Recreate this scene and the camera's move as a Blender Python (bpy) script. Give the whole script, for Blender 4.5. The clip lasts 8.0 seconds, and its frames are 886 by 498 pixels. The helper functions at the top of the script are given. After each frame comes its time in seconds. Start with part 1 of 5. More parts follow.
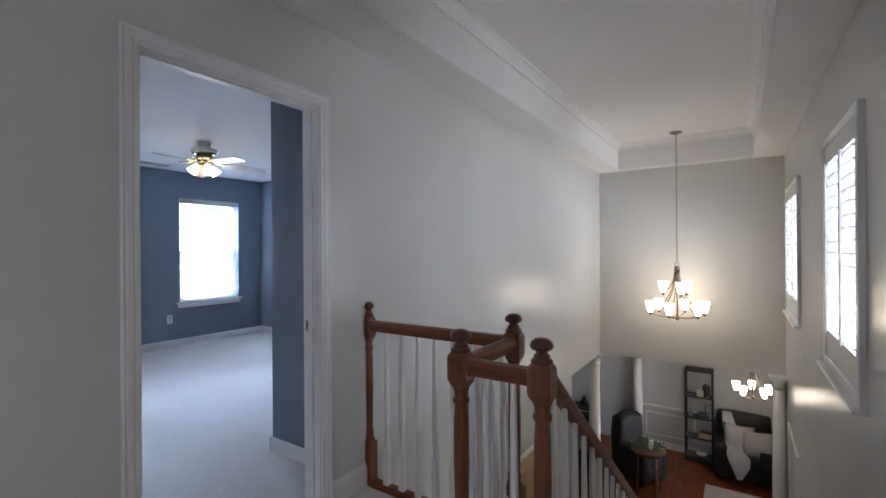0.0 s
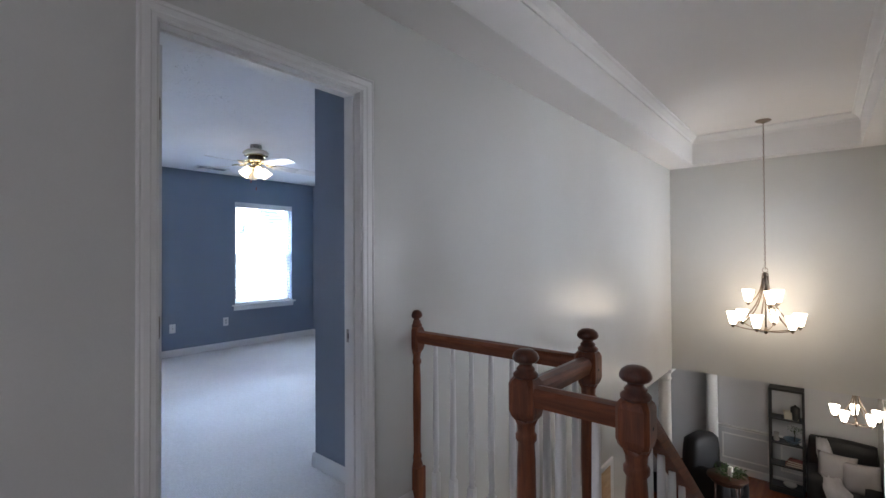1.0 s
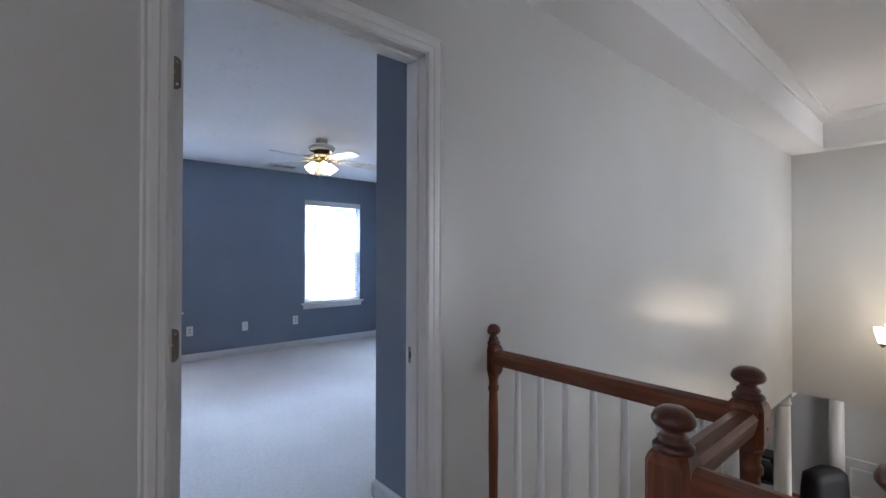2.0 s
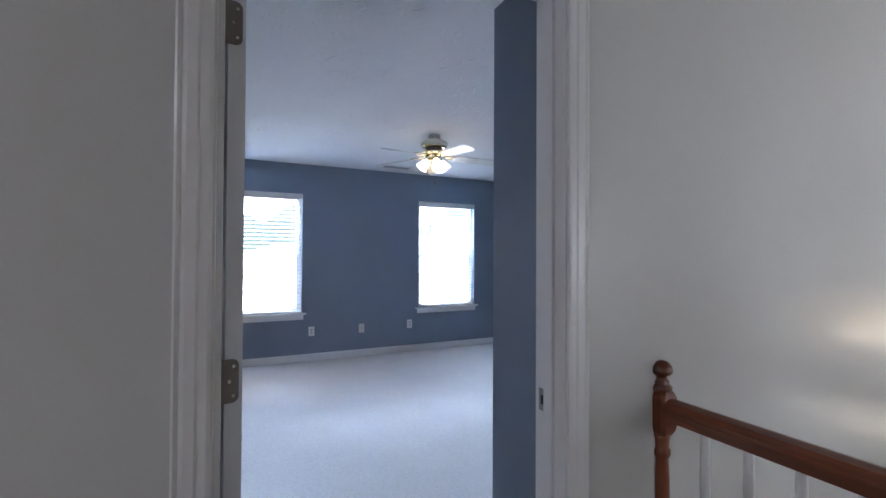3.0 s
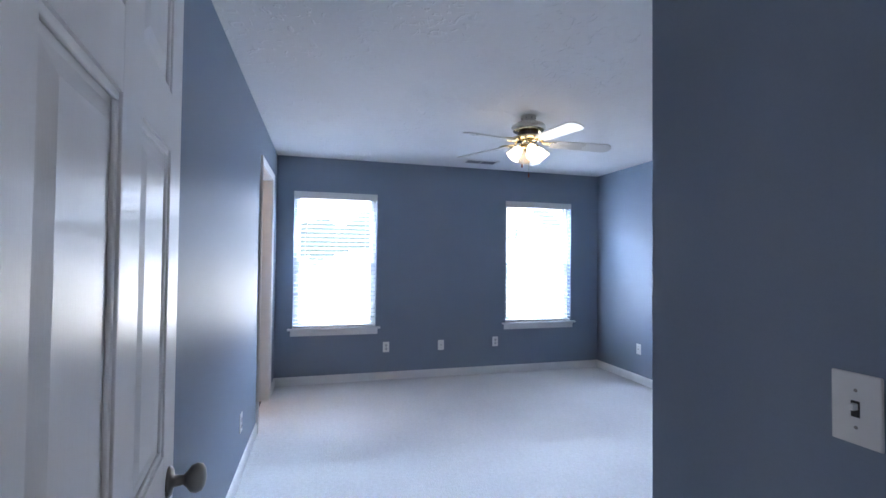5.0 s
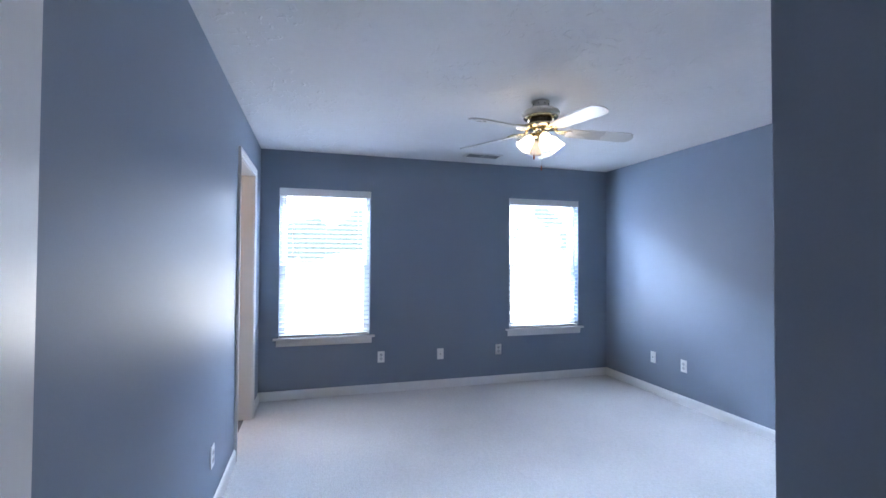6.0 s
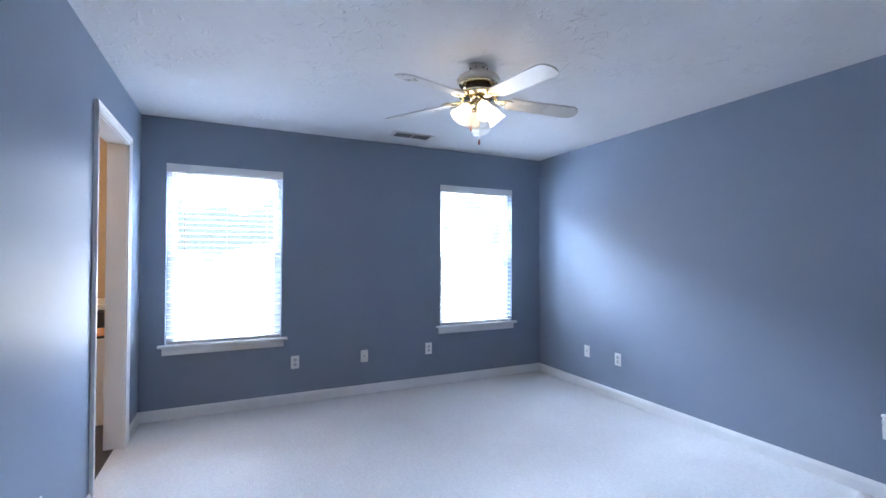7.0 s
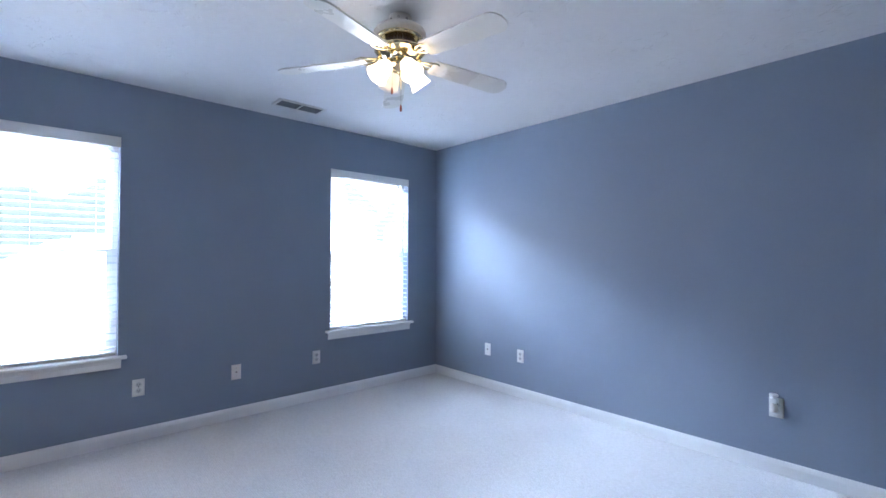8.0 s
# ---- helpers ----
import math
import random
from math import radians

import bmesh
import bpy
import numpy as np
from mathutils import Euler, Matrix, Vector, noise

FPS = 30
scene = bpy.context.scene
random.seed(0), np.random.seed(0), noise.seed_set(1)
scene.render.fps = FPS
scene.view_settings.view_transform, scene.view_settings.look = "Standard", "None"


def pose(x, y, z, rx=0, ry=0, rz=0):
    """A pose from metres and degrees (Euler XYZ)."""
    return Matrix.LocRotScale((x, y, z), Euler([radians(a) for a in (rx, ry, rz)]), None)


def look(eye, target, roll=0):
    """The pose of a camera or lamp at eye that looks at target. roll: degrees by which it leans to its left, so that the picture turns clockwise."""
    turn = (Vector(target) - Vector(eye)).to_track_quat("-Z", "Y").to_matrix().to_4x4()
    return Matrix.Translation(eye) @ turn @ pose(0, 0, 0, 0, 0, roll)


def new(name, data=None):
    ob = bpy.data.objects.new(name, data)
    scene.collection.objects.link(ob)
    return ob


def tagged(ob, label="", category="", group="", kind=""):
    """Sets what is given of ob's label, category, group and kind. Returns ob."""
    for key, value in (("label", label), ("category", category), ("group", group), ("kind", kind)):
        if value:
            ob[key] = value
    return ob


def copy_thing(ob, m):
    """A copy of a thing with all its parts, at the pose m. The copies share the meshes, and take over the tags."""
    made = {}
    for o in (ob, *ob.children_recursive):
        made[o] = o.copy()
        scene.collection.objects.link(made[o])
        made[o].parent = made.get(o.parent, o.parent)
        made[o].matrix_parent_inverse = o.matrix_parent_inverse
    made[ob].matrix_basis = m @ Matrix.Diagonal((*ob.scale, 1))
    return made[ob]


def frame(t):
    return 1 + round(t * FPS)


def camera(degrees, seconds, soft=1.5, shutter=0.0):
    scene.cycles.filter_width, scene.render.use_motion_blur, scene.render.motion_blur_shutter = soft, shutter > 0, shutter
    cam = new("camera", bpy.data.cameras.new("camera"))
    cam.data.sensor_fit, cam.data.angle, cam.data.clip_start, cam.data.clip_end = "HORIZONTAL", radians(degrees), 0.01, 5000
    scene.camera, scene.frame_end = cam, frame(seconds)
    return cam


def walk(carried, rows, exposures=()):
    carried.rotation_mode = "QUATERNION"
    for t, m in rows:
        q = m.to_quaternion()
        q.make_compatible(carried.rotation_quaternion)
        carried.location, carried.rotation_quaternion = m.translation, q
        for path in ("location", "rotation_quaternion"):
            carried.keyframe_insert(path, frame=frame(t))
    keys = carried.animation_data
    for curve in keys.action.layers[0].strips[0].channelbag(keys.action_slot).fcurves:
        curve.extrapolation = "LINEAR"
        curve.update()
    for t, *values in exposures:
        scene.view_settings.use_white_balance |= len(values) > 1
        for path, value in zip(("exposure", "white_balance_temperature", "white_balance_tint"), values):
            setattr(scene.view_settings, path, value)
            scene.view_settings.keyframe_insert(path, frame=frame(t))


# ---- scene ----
cam = camera(90.1, 8.0)
PATH = [
    (0, (0.473, 0.467, 1.313), (-0.642, 2.128, 1.316), -0.4),
    (0.5, (0.382, 0.599, 1.301), (-0.81, 2.205, 1.316), -0.4),
    (1, (0.289, 0.695, 1.302), (-1.012, 2.215, 1.326), -0.3),
    (1.5, (0.156, 0.854, 1.305), (-1.269, 2.256, 1.333), -0.1),
    (1.7, (0.085, 0.901, 1.308), (-1.368, 2.277, 1.331), 0.0),
    (3, (-0.399, 1.186, 1.321), (-2.198, 2.059, 1.348), 0.3),
    (3.5, (-0.585, 1.263, 1.346), (-2.445, 1.997, 1.368), 0.4),
    (4, (-0.75, 1.326, 1.347), (-2.653, 1.943, 1.379), 0.9),
    (4.5, (-0.929, 1.386, 1.345), (-2.857, 1.913, 1.39), 0.6),
    (6, (-1.491, 1.461, 1.384), (-3.412, 2.016, 1.426), 0.3),
    (6.5, (-1.699, 1.527, 1.367), (-3.579, 2.208, 1.399), 0.3),
    (7, (-1.901, 1.615, 1.326), (-3.708, 2.472, 1.356), 0.2),
    (7.5, (-2.103, 1.68, 1.297), (-3.792, 2.751, 1.325), -0.0),
    (8, (-2.415, 1.625, 1.273), (-3.897, 2.968, 1.305), 0.2),
]
EXPOSURE = [(0.0, 0.97), (1.5, 0.97), (4.5, 1.03), (6.5, 1.20), (8.0, 1.35)]
walk(cam, [(t, look(eye, target, roll)) for t, eye, target, roll in PATH], EXPOSURE)

# ---------------------------------------------------------------- light
world = bpy.data.worlds.new("sky")
scene.world = world
world.use_nodes = True
_bg = world.node_tree.nodes["Background"]
_sky = world.node_tree.nodes.new("ShaderNodeTexSky")
_sky.sky_type, _sky.sun_disc = "NISHITA", False
_sky.sun_elevation, _sky.sun_rotation = radians(40), radians(200)
world.node_tree.links.new(_sky.outputs[0], _bg.inputs[0])
_bg.inputs[1].default_value = 0.1

sun = new("sun", bpy.data.lights.new("sun", "SUN"))
sun.data.energy, sun.data.angle, sun.data.color = 0.8, radians(12), (1.0, 0.96, 0.9)
sun.matrix_world = look((0, 0, 20), (6, 9, 6))


def point_lamp(name, place, watts, colour, radius):
    ob = new(name, bpy.data.lights.new(name, "POINT"))
    ob.data.energy, ob.data.color, ob.data.shadow_soft_size = watts, colour, radius
    ob.location = place
    return ob


def sky_lamp(name, place, target, width, height, watts, colour):
    """The high sky's light that falls in at a window."""
    ob = new(name, bpy.data.lights.new(name, "AREA"))
    ob.data.shape, ob.data.size, ob.data.size_y = "RECTANGLE", width, height
    ob.data.energy, ob.data.color = watts, colour
    ob.matrix_world = look(place, target)
    return ob


SKY_BLUE = (0.60, 0.80, 1.15)
sky_lamp("sky_at_window_one", (-8.3, 1.57, 3.75), (-6.1, 1.57, 1.4), 4.4, 2.8, 5150, SKY_BLUE)
sky_lamp("sky_at_window_two", (-8.3, 4.01, 3.75), (-6.1, 4.01, 1.4), 4.4, 2.8, 5150, SKY_BLUE)
DAY_BED, DAY_HALL = 7.0, 10.5
point_lamp("closet_bulb", (-5.3, -0.2, 2.2), 8, (1.0, 0.72, 0.46), 0.06)

# ---------------------------------------------------------------- materials


def mat(name, base, rough=0.5, vary=0.06, scale=3.0, fine=60.0, bump=0.15, metal=0.0, spec=0.5, coat=0.0, stretch=(1, 1, 1)):
    """A painted or plain surface: broad and fine variation of the colour, fine relief and uneven gloss."""
    m = bpy.data.materials.new(name)
    m.use_nodes = True
    n, l = m.node_tree.nodes, m.node_tree.links
    p = n["Principled BSDF"]
    co = n.new("ShaderNodeTexCoord")
    mp = n.new("ShaderNodeMapping")
    mp.inputs["Scale"].default_value = stretch
    l.new(co.outputs["Object"], mp.inputs[0])
    a, b = n.new("ShaderNodeTexNoise"), n.new("ShaderNodeTexNoise")
    a.inputs["Scale"].default_value, b.inputs["Scale"].default_value = scale, fine
    a.inputs["Detail"].default_value, b.inputs["Detail"].default_value = 4, 3
    for t in (a, b):
        l.new(mp.outputs[0], t.inputs["Vector"])
    add = n.new("ShaderNodeMath")
    add.operation = "MULTIPLY_ADD"
    l.new(b.outputs[0], add.inputs[0])
    add.inputs[1].default_value = 0.4
    l.new(a.outputs[0], add.inputs[2])
    ramp = n.new("ShaderNodeMapRange")
    ramp.inputs["From Min"].default_value, ramp.inputs["From Max"].default_value = 0.4, 1.0
    ramp.inputs["To Min"].default_value, ramp.inputs["To Max"].default_value = 1 - vary, 1 + vary
    l.new(add.outputs[0], ramp.inputs[0])
    mix = n.new("ShaderNodeVectorMath")
    mix.operation = "SCALE"
    mix.inputs[0].default_value = base[:3]
    l.new(ramp.outputs[0], mix.inputs["Scale"])
    l.new(mix.outputs[0], p.inputs["Base Color"])
    rr = n.new("ShaderNodeMapRange")
    rr.inputs["To Min"].default_value, rr.inputs["To Max"].default_value = rough * 0.88, min(1, rough * 1.12)
    l.new(a.outputs[0], rr.inputs[0])
    l.new(rr.outputs[0], p.inputs["Roughness"])
    p.inputs["Metallic"].default_value = metal
    p.inputs["Specular IOR Level"].default_value = spec
    p.inputs["Coat Weight"].default_value = coat
    if bump:
        bp = n.new("ShaderNodeBump")
        bp.inputs["Strength"].default_value, bp.inputs["Distance"].default_value = bump, 0.004
        l.new(b.outputs[0], bp.inputs["Height"])
        l.new(bp.outputs[0], p.inputs["Normal"])
    return m


def wood(name, dark, light, rough=0.3, grain=(2, 2, 22), coat=0.3):
    m = bpy.data.materials.new(name)
    m.use_nodes = True
    n, l = m.node_tree.nodes, m.node_tree.links
    p = n["Principled BSDF"]
    co, mp = n.new("ShaderNodeTexCoord"), n.new("ShaderNodeMapping")
    mp.inputs["Scale"].default_value = grain
    l.new(co.outputs["Object"], mp.inputs[0])
    a, b = n.new("ShaderNodeTexNoise"), n.new("ShaderNodeTexNoise")
    a.inputs["Scale"].default_value, a.inputs["Detail"].default_value, a.inputs["Distortion"].default_value = 2.2, 6, 0.6
    b.inputs["Scale"].default_value, b.inputs["Detail"].default_value = 14, 3
    l.new(mp.outputs[0], a.inputs["Vector"])
    l.new(mp.outputs[0], b.inputs["Vector"])
    add = n.new("ShaderNodeMath")
    add.operation = "MULTIPLY_ADD"
    l.new(b.outputs[0], add.inputs[0])
    add.inputs[1].default_value = 0.35
    l.new(a.outputs[0], add.inputs[2])
    ramp = n.new("ShaderNodeValToRGB")
    ramp.color_ramp.elements[0].position, ramp.color_ramp.elements[1].position = 0.45, 0.9
    ramp.color_ramp.elements[0].color, ramp.color_ramp.elements[1].color = (*dark, 1), (*light, 1)
    l.new(add.outputs[0], ramp.inputs[0])
    l.new(ramp.outputs[0], p.inputs["Base Color"])
    p.inputs["Roughness"].default_value, p.inputs["Coat Weight"].default_value, p.inputs["Coat Roughness"].default_value = rough, coat, 0.2
    bp = n.new("ShaderNodeBump")
    bp.inputs["Strength"].default_value, bp.inputs["Distance"].default_value = 0.12, 0.002
    l.new(add.outputs[0], bp.inputs["Height"])
    l.new(bp.outputs[0], p.inputs["Normal"])
    return m


def carpet(name, low, high):
    """Loop-pile carpet: rows of small loops, shade between them painted in, with flecks and faint wear."""
    m = bpy.data.materials.new(name)
    m.use_nodes = True
    n, l = m.node_tree.nodes, m.node_tree.links
    p = n["Principled BSDF"]
    co = n.new("ShaderNodeTexCoord")
    v, big, mid = n.new("ShaderNodeTexVoronoi"), n.new("ShaderNodeTexNoise"), n.new("ShaderNodeTexNoise")
    v.inputs["Scale"].default_value, v.inputs["Randomness"].default_value = 95, 0.55
    big.inputs["Scale"].default_value, big.inputs["Detail"].default_value = 1.1, 5
    mid.inputs["Scale"].default_value, mid.inputs["Detail"].default_value = 38, 4
    for t in (v, big, mid):
        l.new(co.outputs["Object"], t.inputs["Vector"])
    s1, s2 = n.new("ShaderNodeMath"), n.new("ShaderNodeMath")
    s1.operation = s2.operation = "MULTIPLY_ADD"
    l.new(mid.outputs[0], s1.inputs[0])
    s1.inputs[1].default_value = 0.55
    l.new(big.outputs[0], s1.inputs[2])
    # Shade in the gaps between loops goes into the colour here.
    l.new(v.outputs["Distance"], s2.inputs[0])
    s2.inputs[1].default_value = -0.5
    l.new(s1.outputs[0], s2.inputs[2])
    ramp = n.new("ShaderNodeValToRGB")
    ramp.color_ramp.elements[0].position, ramp.color_ramp.elements[1].position = 0.25, 0.85
    ramp.color_ramp.elements[0].color, ramp.color_ramp.elements[1].color = (*low, 1), (*high, 1)
    l.new(s2.outputs[0], ramp.inputs[0])
    l.new(ramp.outputs[0], p.inputs["Base Color"])
    p.inputs["Roughness"].default_value = 0.95
    p.inputs["Specular IOR Level"].default_value = 0.1
    p.inputs["Sheen Weight"].default_value = 0.15
    bp = n.new("ShaderNodeBump")
    bp.inputs["Strength"].default_value, bp.inputs["Distance"].default_value = 0.55, 0.006
    bp.invert = True
    l.new(v.outputs["Distance"], bp.inputs["Height"])
    l.new(bp.outputs[0], p.inputs["Normal"])
    return m


def plaster(name, base):
    """Ceiling with a slapped-brush texture in patches."""
    m = mat(name, base, 0.85, 0.04, 1.5, 30, 0)
    n, l = m.node_tree.nodes, m.node_tree.links
    co = n.new("ShaderNodeTexCoord")
    a, b = n.new("ShaderNodeTexNoise"), n.new("ShaderNodeTexNoise")
    a.inputs["Scale"].default_value, a.inputs["Detail"].default_value, a.inputs["Distortion"].default_value = 13, 4, 1.4
    b.inputs["Scale"].default_value, b.inputs["Detail"].default_value = 2.6, 3
    l.new(co.outputs["Object"], a.inputs["Vector"])
    l.new(co.outputs["Object"], b.inputs["Vector"])
    dab, patch, both = n.new("ShaderNodeMapRange"), n.new("ShaderNodeMapRange"), n.new("ShaderNodeMath")
    dab.inputs["From Min"].default_value, dab.inputs["From Max"].default_value = 0.56, 0.70
    patch.inputs["From Min"].default_value, patch.inputs["From Max"].default_value = 0.44, 0.56
    both.operation = "MULTIPLY"
    l.new(a.outputs[0], dab.inputs[0])
    l.new(b.outputs[0], patch.inputs[0])
    l.new(dab.outputs[0], both.inputs[0])
    l.new(patch.outputs[0], both.inputs[1])
    bp = n.new("ShaderNodeBump")
    bp.inputs["Strength"].default_value, bp.inputs["Distance"].default_value = 0.48, 0.013
    l.new(both.outputs[0], bp.inputs["Height"])
    l.new(bp.outputs[0], n["Principled BSDF"].inputs["Normal"])
    return m


def emission(name, colour, strength):
    m = bpy.data.materials.new(name)
    m.use_nodes = True
    p = m.node_tree.nodes["Principled BSDF"]
    p.inputs["Base Color"].default_value = (0.85, 0.83, 0.8, 1)
    p.inputs["Emission Color"].default_value, p.inputs["Emission Strength"].default_value = (*colour, 1), strength
    p.inputs["Roughness"].default_value = 0.35
    return m


def outside(name, strength, haze, sky, fall):
    """Bright overcast sky over pale, washed-out trees."""
    m = bpy.data.materials.new(name)
    m.use_nodes = True
    n, l = m.node_tree.nodes, m.node_tree.links
    n.remove(n["Principled BSDF"])
    e = n.new("ShaderNodeEmission")
    co, a, ramp = n.new("ShaderNodeTexCoord"), n.new("ShaderNodeTexNoise"), n.new("ShaderNodeValToRGB")
    a.inputs["Scale"].default_value, a.inputs["Detail"].default_value = 1.2, 7
    l.new(co.outputs["Object"], a.inputs["Vector"])
    sep, off, gap, add = n.new("ShaderNodeSeparateXYZ"), n.new("ShaderNodeMath"), n.new("ShaderNodeMath"), n.new("ShaderNodeMath")
    l.new(co.outputs["Object"], sep.inputs[0])
    off.operation, gap.operation, add.operation = "SUBTRACT", "ABSOLUTE", "MULTIPLY_ADD"
    l.new(sep.outputs[2], off.inputs[0])
    off.inputs[1].default_value = 1.80
    l.new(off.outputs[0], gap.inputs[0])
    l.new(gap.outputs[0], add.inputs[0])
    add.inputs[1].default_value = fall
    l.new(a.outputs[0], add.inputs[2])
    ramp.color_ramp.elements[0].position, ramp.color_ramp.elements[1].position = 0.54, 0.78
    mid = ramp.color_ramp.elements.new(0.56)
    mid.color = (*[c * 1.8 for c in haze], 1)
    ramp.color_ramp.elements[0].color, ramp.color_ramp.elements[1].color = (*haze, 1), (*sky, 1)
    l.new(add.outputs[0], ramp.inputs[0])
    l.new(ramp.outputs[0], e.inputs[0])
    e.inputs[1].default_value = strength
    l.new(e.outputs[0], n["Material Output"].inputs[0])
    return m


def glass(name):
    m = bpy.data.materials.new(name)
    m.use_nodes = True
    n, l = m.node_tree.nodes, m.node_tree.links
    n.remove(n["Principled BSDF"])
    t, g, mx, f = n.new("ShaderNodeBsdfTransparent"), n.new("ShaderNodeBsdfGlossy"), n.new("ShaderNodeMixShader"), n.new("ShaderNodeFresnel")
    g.inputs["Roughness"].default_value = 0.02
    f.inputs[0].default_value = 1.45
    l.new(f.outputs[0], mx.inputs[0])
    l.new(t.outputs[0], mx.inputs[1])
    l.new(g.outputs[0], mx.inputs[2])
    l.new(mx.outputs[0], n["Material Output"].inputs[0])
    return m


def translucent(name, base, share):
    m = bpy.data.materials.new(name)
    m.use_nodes = True
    n, l = m.node_tree.nodes, m.node_tree.links
    p = n["Principled BSDF"]
    p.inputs["Base Color"].default_value, p.inputs["Roughness"].default_value = (*base, 1), 0.4
    t, mx = n.new("ShaderNodeBsdfTranslucent"), n.new("ShaderNodeMixShader")
    t.inputs[0].default_value = (*base, 1)
    mx.inputs[0].default_value = share
    l.new(p.outputs[0], mx.inputs[1])
    l.new(t.outputs[0], mx.inputs[2])
    l.new(mx.outputs[0], n["Material Output"].inputs[0])
    return m


BLUE = mat("slate_blue_paint", (0.206, 0.242, 0.303), 0.48, 0.05, 1.6, 170, 0.10, spec=0.23)
GREY = mat("grey_green_paint", (0.632, 0.628, 0.602), 0.23, 0.04, 1.4, 150, 0.08, spec=0.36)
GREY_DIM = mat("cool_grey_paint", (0.58, 0.585, 0.60), 0.5, 0.05, 1.4, 150, 0.08)
WHITE = mat("white_trim_paint", (0.79, 0.785, 0.775), 0.30, 0.03, 5, 90, 0.05)
DOORW = mat("white_door_enamel", (0.74, 0.74, 0.75), 0.31, 0.03, 4, 70, 0.07, spec=0.40, stretch=(6, 6, 0.6))
CEIL = plaster("textured_ceiling_paint", (0.82, 0.82, 0.83))
CEIL_HALL = mat("flat_ceiling_paint", (0.80, 0.785, 0.77), 0.8, 0.03, 1.2, 90, 0.08)
CARPET = carpet("berber_carpet", (0.60, 0.585, 0.572), (0.755, 0.740, 0.728))
OAK = wood("red_oak", (0.095, 0.024, 0.009), (0.25, 0.070, 0.023), 0.36, (24, 24, 1.6), 0.15)
OAK_X = wood("red_oak_rail", (0.095, 0.024, 0.009), (0.25, 0.070, 0.023), 0.36, (1.6, 24, 24), 0.15)
OAK_Y = wood("red_oak_short_rail", (0.095, 0.024, 0.009), (0.25, 0.070, 0.023), 0.36, (24, 1.6, 24), 0.15)
OAK_DARK = wood("red_oak_end_grain", (0.055, 0.014, 0.006), (0.13, 0.034, 0.013), 0.30, (10, 10, 4), 0.25)
DARKOAK = wood("brown_walnut", (0.05, 0.018, 0.009), (0.12, 0.045, 0.022), 0.35, (3, 24, 24))
SMOKED = mat("smoked_glass", (0.10, 0.11, 0.12), 0.12, 0.05, 6, 60, 0.0)
FLOORW = wood("cherry_floorboards", (0.16, 0.040, 0.016), (0.24, 0.066, 0.026), 0.26, (7, 0.8, 1), 0.2)
TANW = wood("tan_woodgrain", (0.45, 0.26, 0.12), (0.62, 0.42, 0.22), 0.4)
BRASS = mat("polished_brass", (0.80, 0.71, 0.49), 0.15, 0.05, 8, 60, 0.0, 1.0)
GUNMETAL = mat("dark_satin_nickel", (0.20, 0.19, 0.18), 0.28, 0.06, 8, 120, 0.04, 1.0)
# Grey puts the dark between a register's slats into their colour.
VENT_SHADE = mat("shade_grey_slats", (0.30, 0.31, 0.33), 0.5, 0.05, 9, 60, 0.0)
NICKEL = mat("brushed_nickel", (0.36, 0.34, 0.32), 0.3, 0.06, 8, 120, 0.05, 1.0)
HINGE = mat("brown_satin_nickel", (0.26, 0.235, 0.21), 0.36, 0.06, 8, 120, 0.04, 1.0)
SCREW = mat("bright_screw_steel", (0.72, 0.70, 0.66), 0.22, 0.03, 8, 60, 0.0, 1.0)
SOCKET = mat("grey_socket_plastic", (0.58, 0.58, 0.58), 0.4, 0.03, 9, 60, 0.0)
BRONZE = mat("aged_bronze", (0.25, 0.20, 0.16), 0.32, 0.1, 8, 80, 0.05, 1.0)
PLASTIC = mat("white_plastic", (0.78, 0.77, 0.75), 0.35, 0.02, 9, 60, 0.0)
DARK = mat("dark_slot", (0.02, 0.02, 0.02), 0.6, 0.05, 9, 60, 0.0)
BLADE = mat("white_blade_laminate", (0.74, 0.72, 0.68), 0.28, 0.03, 6, 60, 0.02)
SHADE = emission("lit_frosted_glass", (1.0, 0.83, 0.65), 5.0)
SHADE_FAN = emission("lit_tulip_glass", (1.0, 0.80, 0.57), 2.7)
# Glow of the unseen lamp that is added to fill the hall.
FILL_GLOW = emission("fill_lamp_glass", (0.96, 0.95, 1.11), 27.0)
SHADE_LOW = emission("lit_dining_glass", (1.0, 0.86, 0.70), 6.0)
SHADE_OFF = translucent("unlit_frosted_glass", (0.82, 0.78, 0.74), 0.45)
SLAT = translucent("blind_slat", (0.68, 0.70, 0.72), 0.08)
GLASS = glass("window_glass")
SKY_BED = outside("bright_outdoors", DAY_BED, (0.040, 0.054, 0.057), (0.61, 0.78, 1.17), 0.24)
SKY_HALL = outside("bright_outdoors_front", DAY_HALL, (0.019, 0.024, 0.033), (0.80, 0.91, 1.12), 0.065)
BLACK = mat("black_leather", (0.016, 0.016, 0.018), 0.62, 0.2, 5, 50, 0.3)
IRON = mat("black_iron", (0.02, 0.02, 0.022), 0.45, 0.1, 8, 80, 0.1)
LINEN = mat("grey_linen", (0.36, 0.34, 0.34), 0.9, 0.1, 6, 140, 0.4)
THROW = mat("white_knit_throw", (0.62, 0.60, 0.60), 0.95, 0.08, 10, 90, 0.6)
RUG = mat("pale_woven_rug", (0.46, 0.43, 0.40), 0.95, 0.14, 5, 120, 0.5)
LEAF = mat("leaf_green", (0.05, 0.10, 0.03), 0.5, 0.3, 12, 60, 0.1)
TILE = mat("dark_floor_tile", (0.06, 0.06, 0.065), 0.4, 0.2, 3, 40, 0.1)
CREAM = mat("cream_wall_paint", (0.66, 0.54, 0.38), 0.5, 0.04, 2, 120, 0.08)
